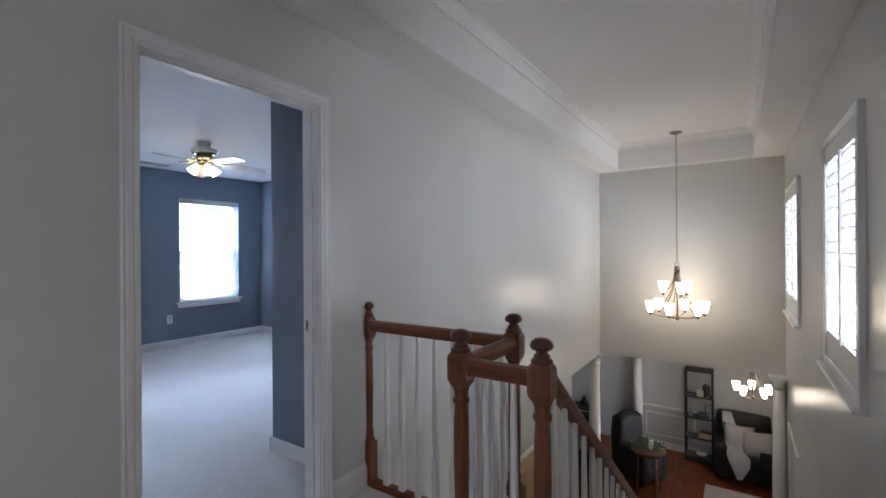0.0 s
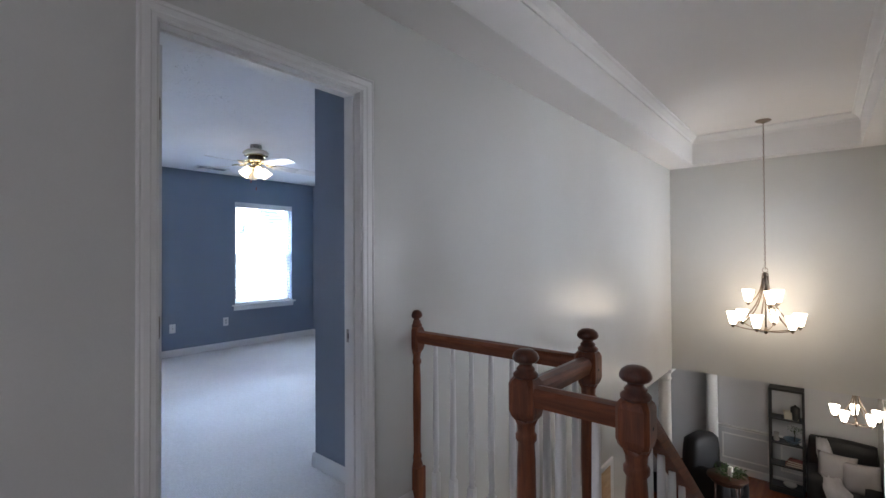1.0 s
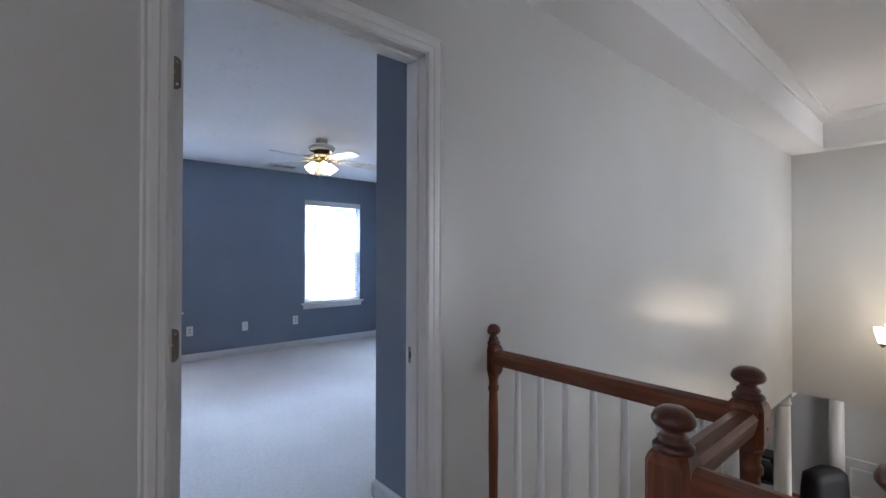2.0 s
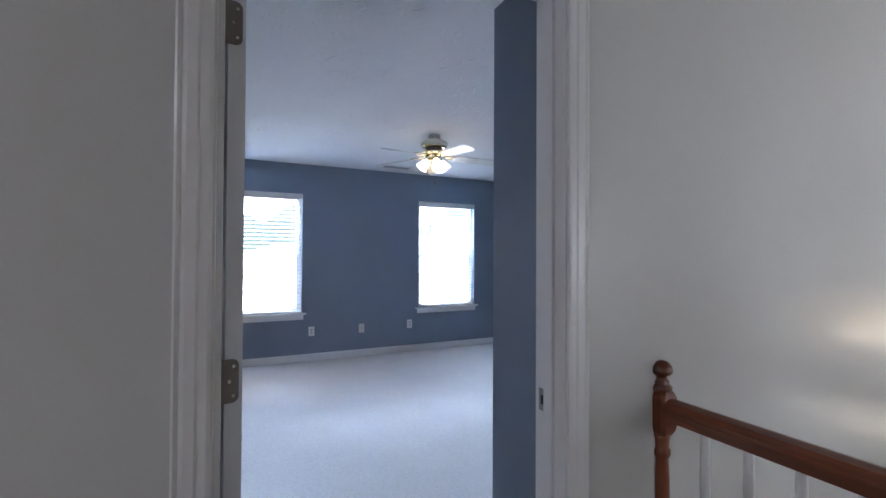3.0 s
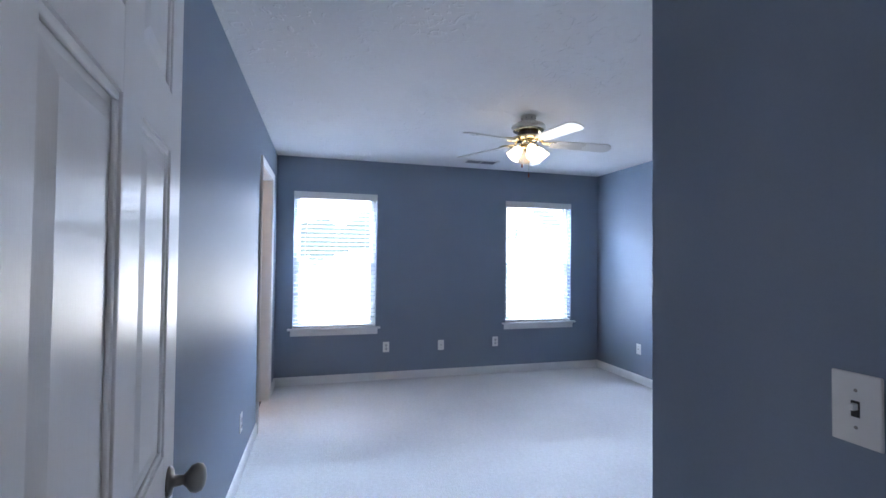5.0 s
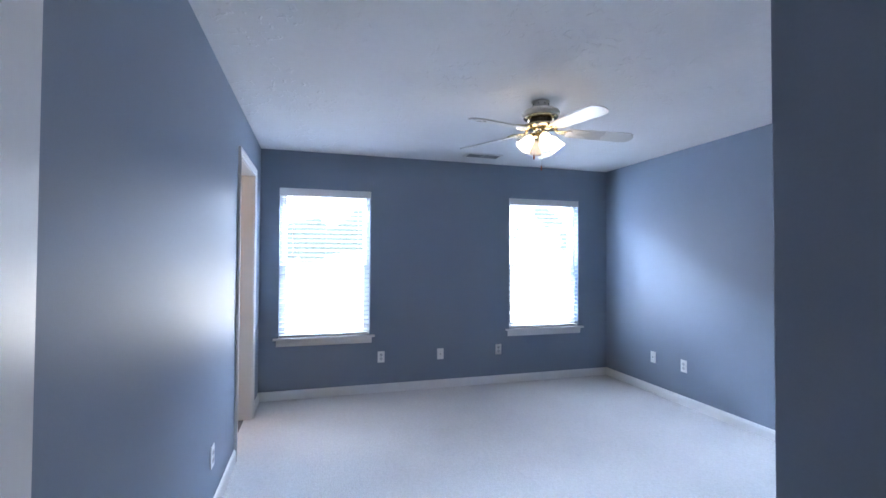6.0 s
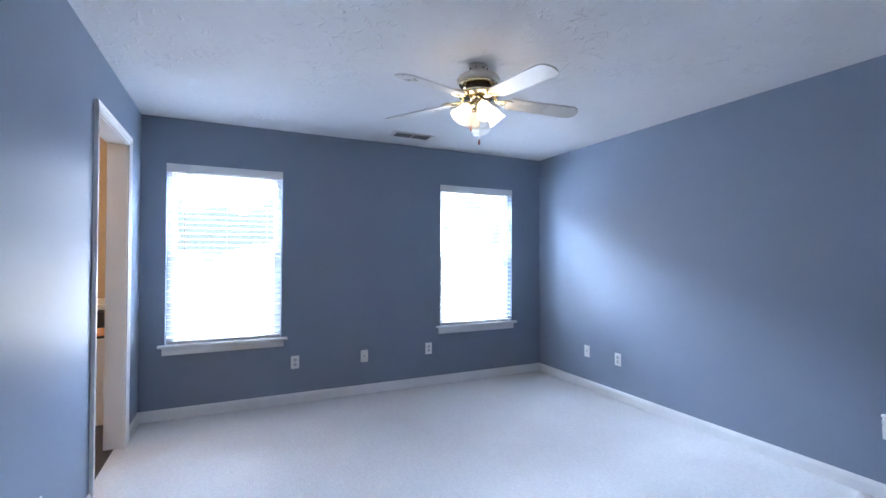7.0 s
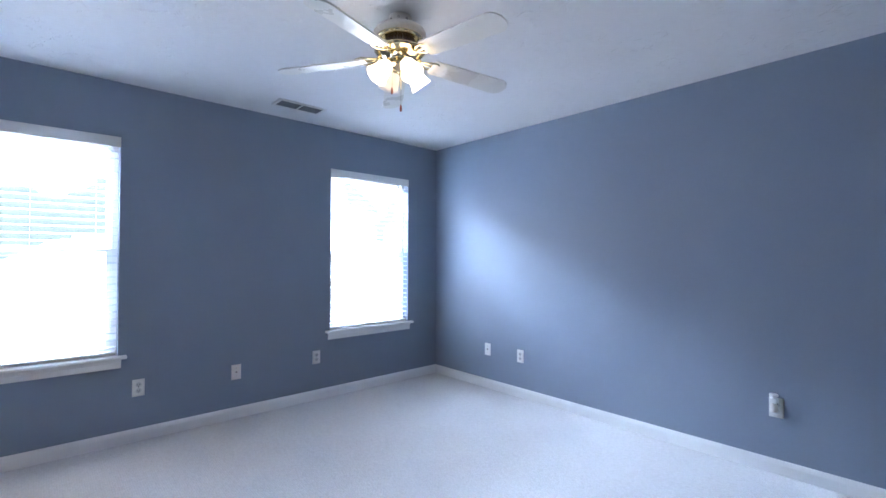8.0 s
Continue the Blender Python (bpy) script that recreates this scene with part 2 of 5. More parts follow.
BLUEGLASS = mat("blue_glazed_ceramic", (0.10, 0.15, 0.21), 0.3, 0.2, 9, 40, 0.0)
REDCLOTH = mat("dull_red_book_cloth", (0.22, 0.07, 0.06), 0.7, 0.1, 9, 80, 0.1)
PAPER = mat("book_paper", (0.62, 0.58, 0.50), 0.8, 0.08, 9, 80, 0.1)
COPPER = mat("copper", (0.75, 0.36, 0.20), 0.25, 0.05, 9, 60, 0.0, 1.0)
FOB = wood("red_fob_wood", (0.20, 0.04, 0.02), (0.40, 0.10, 0.05))

# ---------------------------------------------------------------- mesh helpers


def box(bm, x0, x1, y0, y1, z0, z1, bevel=0.0):
    b = bmesh.new()
    bmesh.ops.create_cube(b, size=1, matrix=Matrix.Translation(((x0 + x1) / 2, (y0 + y1) / 2, (z0 + z1) / 2)) @ Matrix.Diagonal((x1 - x0, y1 - y0, z1 - z0, 1)))
    if bevel:
        bmesh.ops.bevel(b, geom=b.edges[:], offset=bevel, segments=2, affect="EDGES", profile=0.5)
    return take(bm, b)


def take(bm, b, m=None):
    if m is not None:
        bmesh.ops.transform(b, matrix=m, verts=b.verts[:])
    tmp = bpy.data.meshes.new("tmp")
    b.to_mesh(tmp)
    b.free()
    bm.from_mesh(tmp)
    bpy.data.meshes.remove(tmp)
    return bm


def lathe(bm, profile, at=(0, 0, 0), n=20, tilt=None):
    """Turn (radius, height) pairs round the upright axis."""
    b = bmesh.new()
    rings = []
    for r, z in profile:
        rings.append([b.verts.new((r * math.cos(2 * math.pi * i / n), r * math.sin(2 * math.pi * i / n), z)) for i in range(n)])
    for lo, hi in zip(rings, rings[1:]):
        for i in range(n):
            b.faces.new((lo[i], lo[(i + 1) % n], hi[(i + 1) % n], hi[i])).smooth = True
    b.faces.new(rings[0][::-1])
    b.faces.new(rings[-1])
    m = Matrix.Translation(at)
    if tilt is not None:
        m = m @ tilt
    return take(bm, b, m)


def tube(bm, pts, r, n=8):
    b = bmesh.new()
    pts = [Vector(p) for p in pts]
    rings = []
    for i, p in enumerate(pts):
        d = (pts[min(i + 1, len(pts) - 1)] - pts[max(i - 1, 0)]).normalized()
        up = Vector((0, 0, 1)) if abs(d.z) < 0.95 else Vector((1, 0, 0))
        s = d.cross(up).normalized()
        t = s.cross(d)
        rings.append([b.verts.new(p + r * (math.cos(2 * math.pi * k / n) * s + math.sin(2 * math.pi * k / n) * t)) for k in range(n)])
    for lo, hi in zip(rings, rings[1:]):
        for k in range(n):
            b.faces.new((lo[k], lo[(k + 1) % n], hi[(k + 1) % n], hi[k])).smooth = True
    b.faces.new(rings[0][::-1])
    b.faces.new(rings[-1])
    bmesh.ops.recalc_face_normals(b, faces=b.faces[:])
    return take(bm, b)


def prism(bm, outline, a0, a1, axis):
    """Extrude an outline (pairs) along an axis: 'x': pairs are (y, z); 'y': (x, z); 'z': (x, y)."""
    b = bmesh.new()
    put = {"x": lambda a, u, v: (a, u, v), "y": lambda a, u, v: (u, a, v), "z": lambda a, u, v: (u, v, a)}[axis]
    lo = [b.verts.new(put(a0, u, v)) for u, v in outline]
    hi = [b.verts.new(put(a1, u, v)) for u, v in outline]
    k = len(outline)
    for i in range(k):
        b.faces.new((lo[i], lo[(i + 1) % k], hi[(i + 1) % k], hi[i]))
    b.faces.new(lo[::-1])
    b.faces.new(hi)
    bmesh.ops.recalc_face_normals(b, faces=b.faces[:])
    return take(bm, b)


def part(name, bm, material, parent=None, label=""):
    me = bpy.data.meshes.new(name)
    bm.to_mesh(me)
    bm.free()
    me.materials.append(material)
    ob = new(name, me)
    ob.parent = parent
    return tagged(ob, label)


def thing(name, label, category, at=(0, 0, 0), group=""):
    ob = new(name)
    ob.empty_display_size = 0.1
    ob.location = at
    return tagged(ob, label, category, group)


def structure(name, bm, material, label="", category=""):
    return tagged(part(name, bm, material), label, category, kind="structure")


def cells(axis, at0, at1, a0, a1, z0, z1, holes):
    """Blocks of a wall along an axis with openings (a0, a1, z0, z1) right through it."""
    bm = bmesh.new()
    us = sorted({a0, a1, *[min(max(h[k], a0), a1) for h in holes for k in (0, 1)]})
    vs = sorted({z0, z1, *[min(max(h[k], z0), z1) for h in holes for k in (2, 3)]})
    for u, w in zip(us, us[1:]):
        for v, q in zip(vs, vs[1:]):
            cu, cv = (u + w) / 2, (v + q) / 2
            if any(h[0] < cu < h[1] and h[2] < cv < h[3] for h in holes):
                continue
            if axis == "y":
                box(bm, at0, at1, u, w, v, q)
            else:
                box(bm, u, w, at0, at1, v, q)
    bmesh.ops.remove_doubles(bm, verts=bm.verts[:], dist=1e-5)
    seen = {}
    for f in bm.faces:
        seen.setdefault(frozenset(f.verts), []).append(f)
    bmesh.ops.delete(bm, geom=[f for fs in seen.values() if len(fs) > 1 for f in fs], context="FACES")
    return bm

# ---------------------------------------------------------------- structure
XW, YS, YN, H = -6.084, 0.947, 4.844, 2.44
XE, XM, XH = -1.39, -1.3325, -1.275
JX, JY = -2.100, 2.263
DY0, DY1, DZ = 1.165, 1.957, 2.032
BX0, BX1, BZ = -5.60, -4.845, 2.085
XR, YEND, HEAD, LOW, YBACK = 0.935, 7.30, -0.265, -2.78, 10.50
WIN_Y, WIN_Z0, WIN_Z1 = ((1.122, 2.009), (3.567, 4.457)), 0.58, 2.07

structure("wall_west", cells("y", XW - 0.14, XW, YS - 0.12, YN + 0.12, -0.1, H + 0.1, [(a, b, WIN_Z0, WIN_Z1) for a, b in WIN_Y]), BLUE, "slate-blue painted bedroom wall with two windows", "wall")
structure("wall_south", cells("x", YS - 0.055, YS, XW, XE, -0.1, H + 0.1, [(BX0 - 0.018, BX1 + 0.018, -0.05, BZ + 0.018)]), BLUE, "slate-blue painted bedroom wall with a doorway", "wall")
structure("wall_south_back", cells("x", YS - 0.115, YS - 0.055, XW, XE, -0.1, H + 0.1, [(BX0 - 0.018, BX1 + 0.018, -0.05, BZ + 0.018)]), CREAM, "cream painted bathroom side of the wall", "wall")
structure("wall_north", cells("x", YN, YN + 0.115, XW, JX, -0.1, H + 0.1, []), BLUE, "slate-blue satin painted bedroom wall", "wall")
structure("wall_east", cells("y", XE, XM, YS - 0.115, JY, -0.1, H + 0.1, [(DY0 - 0.018, DY1 + 0.018, -0.05, DZ + 0.018)]), BLUE, "slate-blue bedroom side of the doorway wall", "wall")
_jut = bmesh.new()
box(_jut, JX, XE - 0.0, JY, JY + 0.10, -0.1, H + 0.1, 0.004)
box(_jut, JX, JX + 0.10, JY + 0.10, YN + 0.115, -0.1, H + 0.1)
structure("wall_closet", _jut, BLUE, "slate-blue closet walls that jut out beside the door", "wall")
structure("wall_hall_west", cells("y", XM, XH, -2.5, YEND, LOW, H + 0.5, [(-2.6, 1.80, LOW - 0.01, -0.13), (DY0 - 0.018, DY1 + 0.018, -0.001, DZ + 0.018), (5.92, YEND + 0.01, LOW - 0.01, HEAD)]), GREY, "pale grey-green satin hall and foyer wall", "wall")
SHUT = ((3.17, 4.07), (5.68, 6.82))
structure("wall_hall_east", cells("y", XR, XR + 0.14, -2.5, YBACK + 0.1, LOW, H + 0.5,
                                  [(a, b, 0.64, 1.92) for a, b in SHUT] + [(5.95, 6.87, LOW - 0.01, -0.77), (8.15, 9.15, -2.1, -0.85)]), GREY, "pale grey-green foyer wall with shuttered windows", "wall")
_end = cells("x", YEND, YEND + 0.13, XM, XR, HEAD, H + 0.5, [])
box(_end, 0.86, XR, YEND, YEND + 0.13, LOW, HEAD)
structure("wall_foyer_end", _end, GREY, "pale grey-green foyer end wall above a wide opening", "wall")
structure("wall_hall_south", cells("x", -2.6, -2.5, XM, XR + 0.14, -0.4, H + 0.5, []), GREY, "pale grey-green wall at the hall's end", "wall")

_c = bmesh.new()
box(_c, XW - 0.14, XM, YS - 0.12, YN + 0.12, H, H + 0.1)
structure("ceiling_bedroom", _c, CEIL, "white ceiling with slapped-brush texture", "ceiling")
TX0, TX1, TY0, TY1, TZ = -0.965, 0.62, 0.0, 7.12, 2.79
_c = bmesh.new()
box(_c, XH, TX0, -2.5, YEND, H, H + 0.1)
box(_c, TX1, XR, -2.5, YEND, H, H + 0.1)
box(_c, TX0, TX1, -2.5, TY0, H, H + 0.1)
box(_c, TX0, TX1, TY1, YEND, H, H + 0.1)
box(_c, TX0 - 0.1, TX0, TY0 - 0.1, TY1 + 0.1, H + 0.1, TZ)
box(_c, TX1, TX1 + 0.1, TY0 - 0.1, TY1 + 0.1, H + 0.1, TZ)
box(_c, TX0, TX1, TY0 - 0.1, TY0, H + 0.1, TZ)
box(_c, TX0, TX1, TY1, TY1 + 0.1, H + 0.1, TZ)
box(_c, TX0 - 0.1, TX1 + 0.1, TY0 - 0.1, TY1 + 0.1, TZ, TZ + 0.1)
structure("ceiling_hall", _c, CEIL_HALL, "white tray ceiling over hall and foyer", "ceiling")
CROWN = [(0, 0), (0, -0.085), (0.012, -0.085), (0.018, -0.060), (0.052, -0.022), (0.070, -0.016), (0.070, 0)]
_c = bmesh.new()
prism(_c, [(TX0 + u, TZ + v) for u, v in CROWN], TY0, TY1, "y")
prism(_c, [(TX1 - u, TZ + v) for u, v in CROWN], TY0, TY1, "y")
prism(_c, [(TY1 - u, TZ + v) for u, v in CROWN], TX0, TX1, "x")
prism(_c, [(TY0 + u, TZ + v) for u, v in CROWN], TX0, TX1, "x")
structure("trim_crown", _c, WHITE, "white crown moulding round the ceiling tray", "trim")

_c = bmesh.new()
box(_c, XW - 0.14, XM, YS - 0.055, YN + 0.12, -0.12, 0.0)
structure("floor_bedroom", _c, CARPET, "pale grey looped carpet", "floor")
_c = bmesh.new()
box(_c, XM, -0.35, -2.5, 2.35, -0.12, 0.0)
box(_c, -0.35, XR, -2.5, 1.93, -0.12, 0.0)
structure("floor_hall", _c, CARPET, "pale grey looped carpet on the landing", "floor")
_c = bmesh.new()
box(_c, XH, -0.35, -2.5, 2.35, HEAD, -0.12)
box(_c, -0.35, XR, -2.5, 1.93, HEAD, -0.12)
structure("trim_landing_edge", _c, WHITE, "white painted edge of the landing", "trim")
_c = bmesh.new()
box(_c, -5.1, XM, 3.9, YBACK + 0.1, LOW - 0.1, LOW)
box(_c, XM, XR + 0.14, 1.80, YBACK + 0.1, LOW - 0.1, LOW)
structure("floor_lower", _c, FLOORW, "glossy red cherry hardwood floor downstairs", "floor")
structure("wall_dining_back", cells("x", YBACK, YBACK + 0.1, -5.0, XR + 0.14, LOW, HEAD + 0.1, []), GREY_DIM, "cool grey wall with white panelling below", "wall")
structure("wall_living_west", cells("y", -5.1, -5.0, 4.0, YBACK + 0.1, LOW, HEAD + 0.1, []), GREY_DIM, "cool grey living room wall", "wall")
structure("wall_living_south", cells("x", 3.9, 4.0, -5.1, XM, LOW, HEAD + 0.1, []), GREY_DIM, "cool grey living room wall", "wall")
_c = bmesh.new()
box(_c, -5.0, XM, 4.0, YBACK, HEAD, HEAD + 0.1)
box(_c, XM, XR, YEND + 0.13, YBACK, HEAD, HEAD + 0.1)
structure("ceiling_lower", _c, CEIL_HALL, "white ceiling of the rooms downstairs", "ceiling")

# bathroom beyond the bedroom's second doorway
_c = bmesh.new()
box(_c, -6.9, -4.0, -1.3, -1.2, -0.1, H)
box(_c, -6.9, -6.8, -1.2, YS - 0.115, -0.1, H)
box(_c, -4.1, -4.0, -1.2, YS - 0.115, -0.1, H)
box(_c, -6.8, XW - 0.0, YS - 0.115, YS - 0.015, -0.1, H)
structure("wall_bathroom", _c, CREAM, "cream bathroom walls lit by a warm lamp", "wall")
_c = bmesh.new()
box(_c, -6.9, -4.0, -1.3, YS - 0.055, -0.12, -0.008)
structure("floor_bathroom", _c, TILE, "dark tiled bathroom floor", "floor")
_c = bmesh.new()
box(_c, -6.9, -4.0, -1.3, YS - 0.115, H, H + 0.1)
structure("ceiling_bathroom", _c, CEIL_HALL, "white bathroom ceiling", "ceiling")

# baseboards
BASE_P = [(0, 0), (0.014, 0), (0.014, 0.060), (0.010, 0.074), (0.005, 0.084), (0, 0.086)]


def baseboard(bm, wall, sign, a0, a1, axis, z=0.0, tall=1.0):
    prism(bm, [(wall + sign * u, z + v * tall) for u, v in BASE_P], a0, a1, axis)


for _wall, _sign, _a, _b, _axis in (
        (XW, 1, YS, YN, "y"), (YN, -1, XW, JX, "x"), (YS, 1, XW, BX0 - 0.065, "x"), (YS, 1, BX1 + 0.065, XE, "x"),
        (JX, -1, JY - 0.014, YN, "y"), (JY, -1, JX - 0.014, XE, "x"), (XE, -1, DY1 + 0.065, JY - 0.014, "y")):
    _c = bmesh.new()
    baseboard(_c, _wall, _sign, _a, _b, _axis)
    structure("baseboard", _c, WHITE, "white painted bedroom baseboard", "baseboard")
for _wall, _sign, _a, _b in ((XH, 1, DY1 + 0.070, 2.35), (XH, 1, -2.5, DY0 - 0.070), (XR, -1, -2.5, 1.93)):
    _c = bmesh.new()
    baseboard(_c, _wall, _sign, _a, _b, "y", 0, 1.5)
    structure("baseboard", _c, WHITE, "tall white painted hall baseboard", "baseboard")

# wainscot mouldings downstairs
_c = bmesh.new()
prism(_c, [(YBACK, LOW), (YBACK - 0.016, LOW), (YBACK - 0.016, LOW + 0.11), (YBACK - 0.006, LOW + 0.13), (YBACK, LOW + 0.13)], -1.25, XR, "x")
prism(_c, [(YBACK, LOW + 0.80), (YBACK - 0.012, LOW + 0.80), (YBACK - 0.03, LOW + 0.85), (YBACK, LOW + 0.86)], -1.25, XR, "x")
for x in (-1.18, -0.30, 0.52):
    for a, b, c, d in ((x, x + 0.72, 0.24, 0.265), (x, x + 0.72, 0.685, 0.71), (x, x + 0.025, 0.265, 0.685), (x + 0.695, x + 0.72, 0.265, 0.685)):
        box(_c, a, b, YBACK - 0.014, YBACK, LOW + c, LOW + d, 0.004)
structure("trim_wainscot", _c, WHITE, "white chair rail and panel mouldings", "trim")


# ---------------------------------------------------------------- doorways
CAS = [(0.000, 0.010), (0.006, 0.013), (0.020, 0.013), (0.024, 0.017), (0.040, 0.018), (0.047, 0.015), (0.054, 0.020), (0.058, 0.018), (0.058, 0.0), (0.000, 0.0)]


def casing(name, axis, face, sign, a0, a1, top, floor=0.0):
    """Moulded casing on one face of a wall round an opening from a0 to a1, mitred at the head."""
    bm = bmesh.new()
    gap = 0.005
    for u, v in zip(CAS, CAS[1:] + CAS[:1]):
        def loop(p):
            o, d = p[0] + gap, face + sign * p[1]
            pts = [(a0 - o, floor), (a0 - o, top + o), (a1 + o, top + o), (a1 + o, floor)]
            return [(d, a, z) if axis == "y" else (a, d, z) for a, z in pts]
        lo, hi = [bm.verts.new(c) for c in loop(u)], [bm.verts.new(c) for c in loop(v)]
        for i in range(3):
            bm.faces.new((lo[i], lo[i + 1], hi[i + 1], hi[i]))
    bmesh.ops.remove_doubles(bm, verts=bm.verts[:], dist=1e-6)
    bmesh.ops.recalc_face_normals(bm, faces=bm.faces[:])
    return structure(name, bm, WHITE, "white moulded door casing", "trim")


def jambs(name, axis, d0, d1, a0, a1, top, stop, floor=0.0):
    """Jamb boards that line an opening, with a door stop."""
    bm = bmesh.new()
    def bx(u0, u1, w0, w1, z0, z1):
        if axis == "y":
            box(bm, w0, w1, u0, u1, z0, z1, 0.001)
        else:
            box(bm, u0, u1, w0, w1, z0, z1, 0.001)
    bx(a0 - 0.018, a0, d0, d1, floor, top + 0.018)
    bx(a1, a1 + 0.018, d0, d1, floor, top + 0.018)
    bx(a0, a1, d0, d1, top, top + 0.018)
    if stop is None:
        return structure(name, bm, WHITE, "white painted opening lining", "trim")
    s0, s1 = stop
    bx(a0, a0 + 0.011, s0, s1, floor, top)
    bx(a1 - 0.011, a1, s0, s1, floor, top)
    bx(a0 + 0.011, a1 - 0.011, s0, s1, top - 0.011, top)
    return structure(name, bm, WHITE, "white painted door jamb with stop", "trim")


casing("trim_casing_hall", "y", XH, 1, DY0, DY1, DZ)
casing("trim_casing_bedroom", "y", XE, -1, DY0, DY1, DZ)
jambs("trim_jamb_bedroom_door", "y", XE - 0.001, XH + 0.001, DY0, DY1, DZ, (XE + 0.042, XE + 0.075))
casing("trim_casing_bath", "x", YS, 1, BX0, BX1, BZ)
jambs("trim_jamb_bath_door", "x", YS - 0.116, YS + 0.001, BX0, BX1, BZ, None)


def hinge_plate(bm, face_x, y0, y1, z0, z1):
    """Rounded hinge leaf lying in a plane across x."""
    r = 0.014
    out = [(y0, z0)]
    for cz, a0 in ((z0 + r, -90), (z1 - r, 0)):
        out += [(y1 - r + r * math.cos(radians(a0 + k * 18)), cz + r * math.sin(radians(a0 + k * 18))) for k in range(6)]
    out.append((y0, z1))
    prism(bm, [(-u, v) for u, v in out], face_x, face_x + 0.0025, "x")


def panel_door(at, angle):
    """Six-panel door; local x runs from the hinge pin along the leaf, local y is its thickness."""
    door = tagged(new("door_1"), "white six-panel bedroom door, standing open", "door", kind="structure")
    W, T, D = 0.785, 0.035, 2.02
    y0, y1 = -0.012 - T, -0.012
    bm = bmesh.new()
    stiles = [(0.004, 0.115), (0.345, 0.445), (W - 0.111, W)]
    rails = [(0.012, 0.24), (0.78, 0.97), (1.56, 1.67), (1.90, D)]
    for a, b in stiles:
        box(bm, a, b, y0, y1, 0.012, D, 0.0015)
    for a, b in rails:
        for s, t in ((0.115, 0.345), (0.445, W - 0.111)):
            box(bm, s - 0.002, t + 0.002, y0 + 0.0004, y1 - 0.0004, a, b, 0.0)
    part("leaf", bm, DOORW, door)
    for s, t in ((0.115, 0.345), (0.445, W - 0.111)):
        for (_, a), (b, _) in zip(rails, rails[1:]):
            bm = bmesh.new()
            box(bm, s, t, y0 + 0.010, y1 - 0.010, a, b)
            for lo, hi, e in ((y0 + 0.010, y0 + 0.003, -1), (y1 - 0.010, y1 - 0.003, 1)):
                q = bmesh.new()
                m1, m2 = 0.022, 0.048
                lower = [q.verts.new(c) for c in ((s + m1, lo, a + m1), (t - m1, lo, a + m1), (t - m1, lo, b - m1), (s + m1, lo, b - m1))]
                upper = [q.verts.new(c) for c in ((s + m2, hi, a + m2), (t - m2, hi, a + m2), (t - m2, hi, b - m2), (s + m2, hi, b - m2))]
                for i in range(4):
                    q.faces.new((lower[i], lower[(i + 1) % 4], upper[(i + 1) % 4], upper[i]))
                q.faces.new(upper)
                bmesh.ops.recalc_face_normals(q, faces=q.faces[:])
                if e * q.faces[-1].normal.y < 0:
                    bmesh.ops.reverse_faces(q, faces=q.faces[:])
                take(bm, q)
                # sticking round the panel
                for u0, u1, w0, w1 in ((s, t, a, a + 0.012), (s, t, b - 0.012, b), (s, s + 0.012, a + 0.012, b - 0.012), (t - 0.012, t, a + 0.012, b - 0.012)):
                    yy = sorted((lo, lo + e * 0.006))
                    box(bm, u0, u1, yy[0], yy[1], w0, w1, 0.002)
            part("panel", bm, DOORW, door)
    for side, e in ((y1, 1), (y0, -1)):
        bm = bmesh.new()
        knob = [(0.030, 0), (0.030, 0.004), (0.024, 0.009), (0.012, 0.011), (0.010, 0.028), (0.016, 0.034), (0.026, 0.042), (0.029, 0.052), (0.026, 0.062), (0.016, 0.068), (0.004, 0.070)]
        lathe(bm, knob, (W - 0.062, side, 0.90), 24, Matrix.Rotation(radians(-90 * e), 4, "X"))
        part("knob", bm, GUNMETAL, door, "dark satin nickel door knob")
    bm = bmesh.new()
    box(bm, W - 0.0005, W + 0.0015, y0 + 0.006, y1 - 0.006, 0.87, 0.93, 0.0005)
    part("latch_plate", bm, NICKEL, door, "nickel latch plate")
    for z in (0.28, 1.06, 1.80):
        bm = bmesh.new()
        hinge_plate(bm, 0.0016, 0.0, 0.040, z - 0.045, z + 0.045)
        lathe(bm, [(0.0065, -0.046), (0.0065, 0.046)], (0.0, 0.0, z), 10)
        lathe(bm, [(0.0065, 0.046), (0.008, 0.048), (0.003, 0.054)], (0.0, 0.0, z), 10)
        h = part("hinge", bm, HINGE, door, "brushed nickel butt hinge with rounded corners")
        bm = bmesh.new()
        for dz, dy in ((-0.030, 0.016), (0.0, 0.008), (0.030, 0.016)):
            lathe(bm, [(0.004, 0), (0.0038, 0.0012), (0.001, 0.0009)], (0.0016, -0.014 - dy, z + dz), 10, Matrix.Rotation(radians(-90), 4, "Y"))
        part("screw", bm, SCREW, h, "bright countersunk screws")
    door.matrix_world = pose(*at, 0, 0, angle)
    return door


panel_door((XE - 0.012, DY0 + 0.004, 0.0), 187.3)

# ---------------------------------------------------------------- bedroom windows and blinds
_c = bmesh.new()
box(_c, -9.05, -9.0, -6.0, 11.0, -3.0, 7.0)
structure("backdrop_west", _c, SKY_BED, "bright hazy sky and pale trees outside", "backdrop")
_c = bmesh.new()
box(_c, 4.0, 4.05, -3.0, 70.0, -5.0, 12.0)
structure("backdrop_east", _c, SKY_HALL, "bright hazy sky outside the front windows", "backdrop")


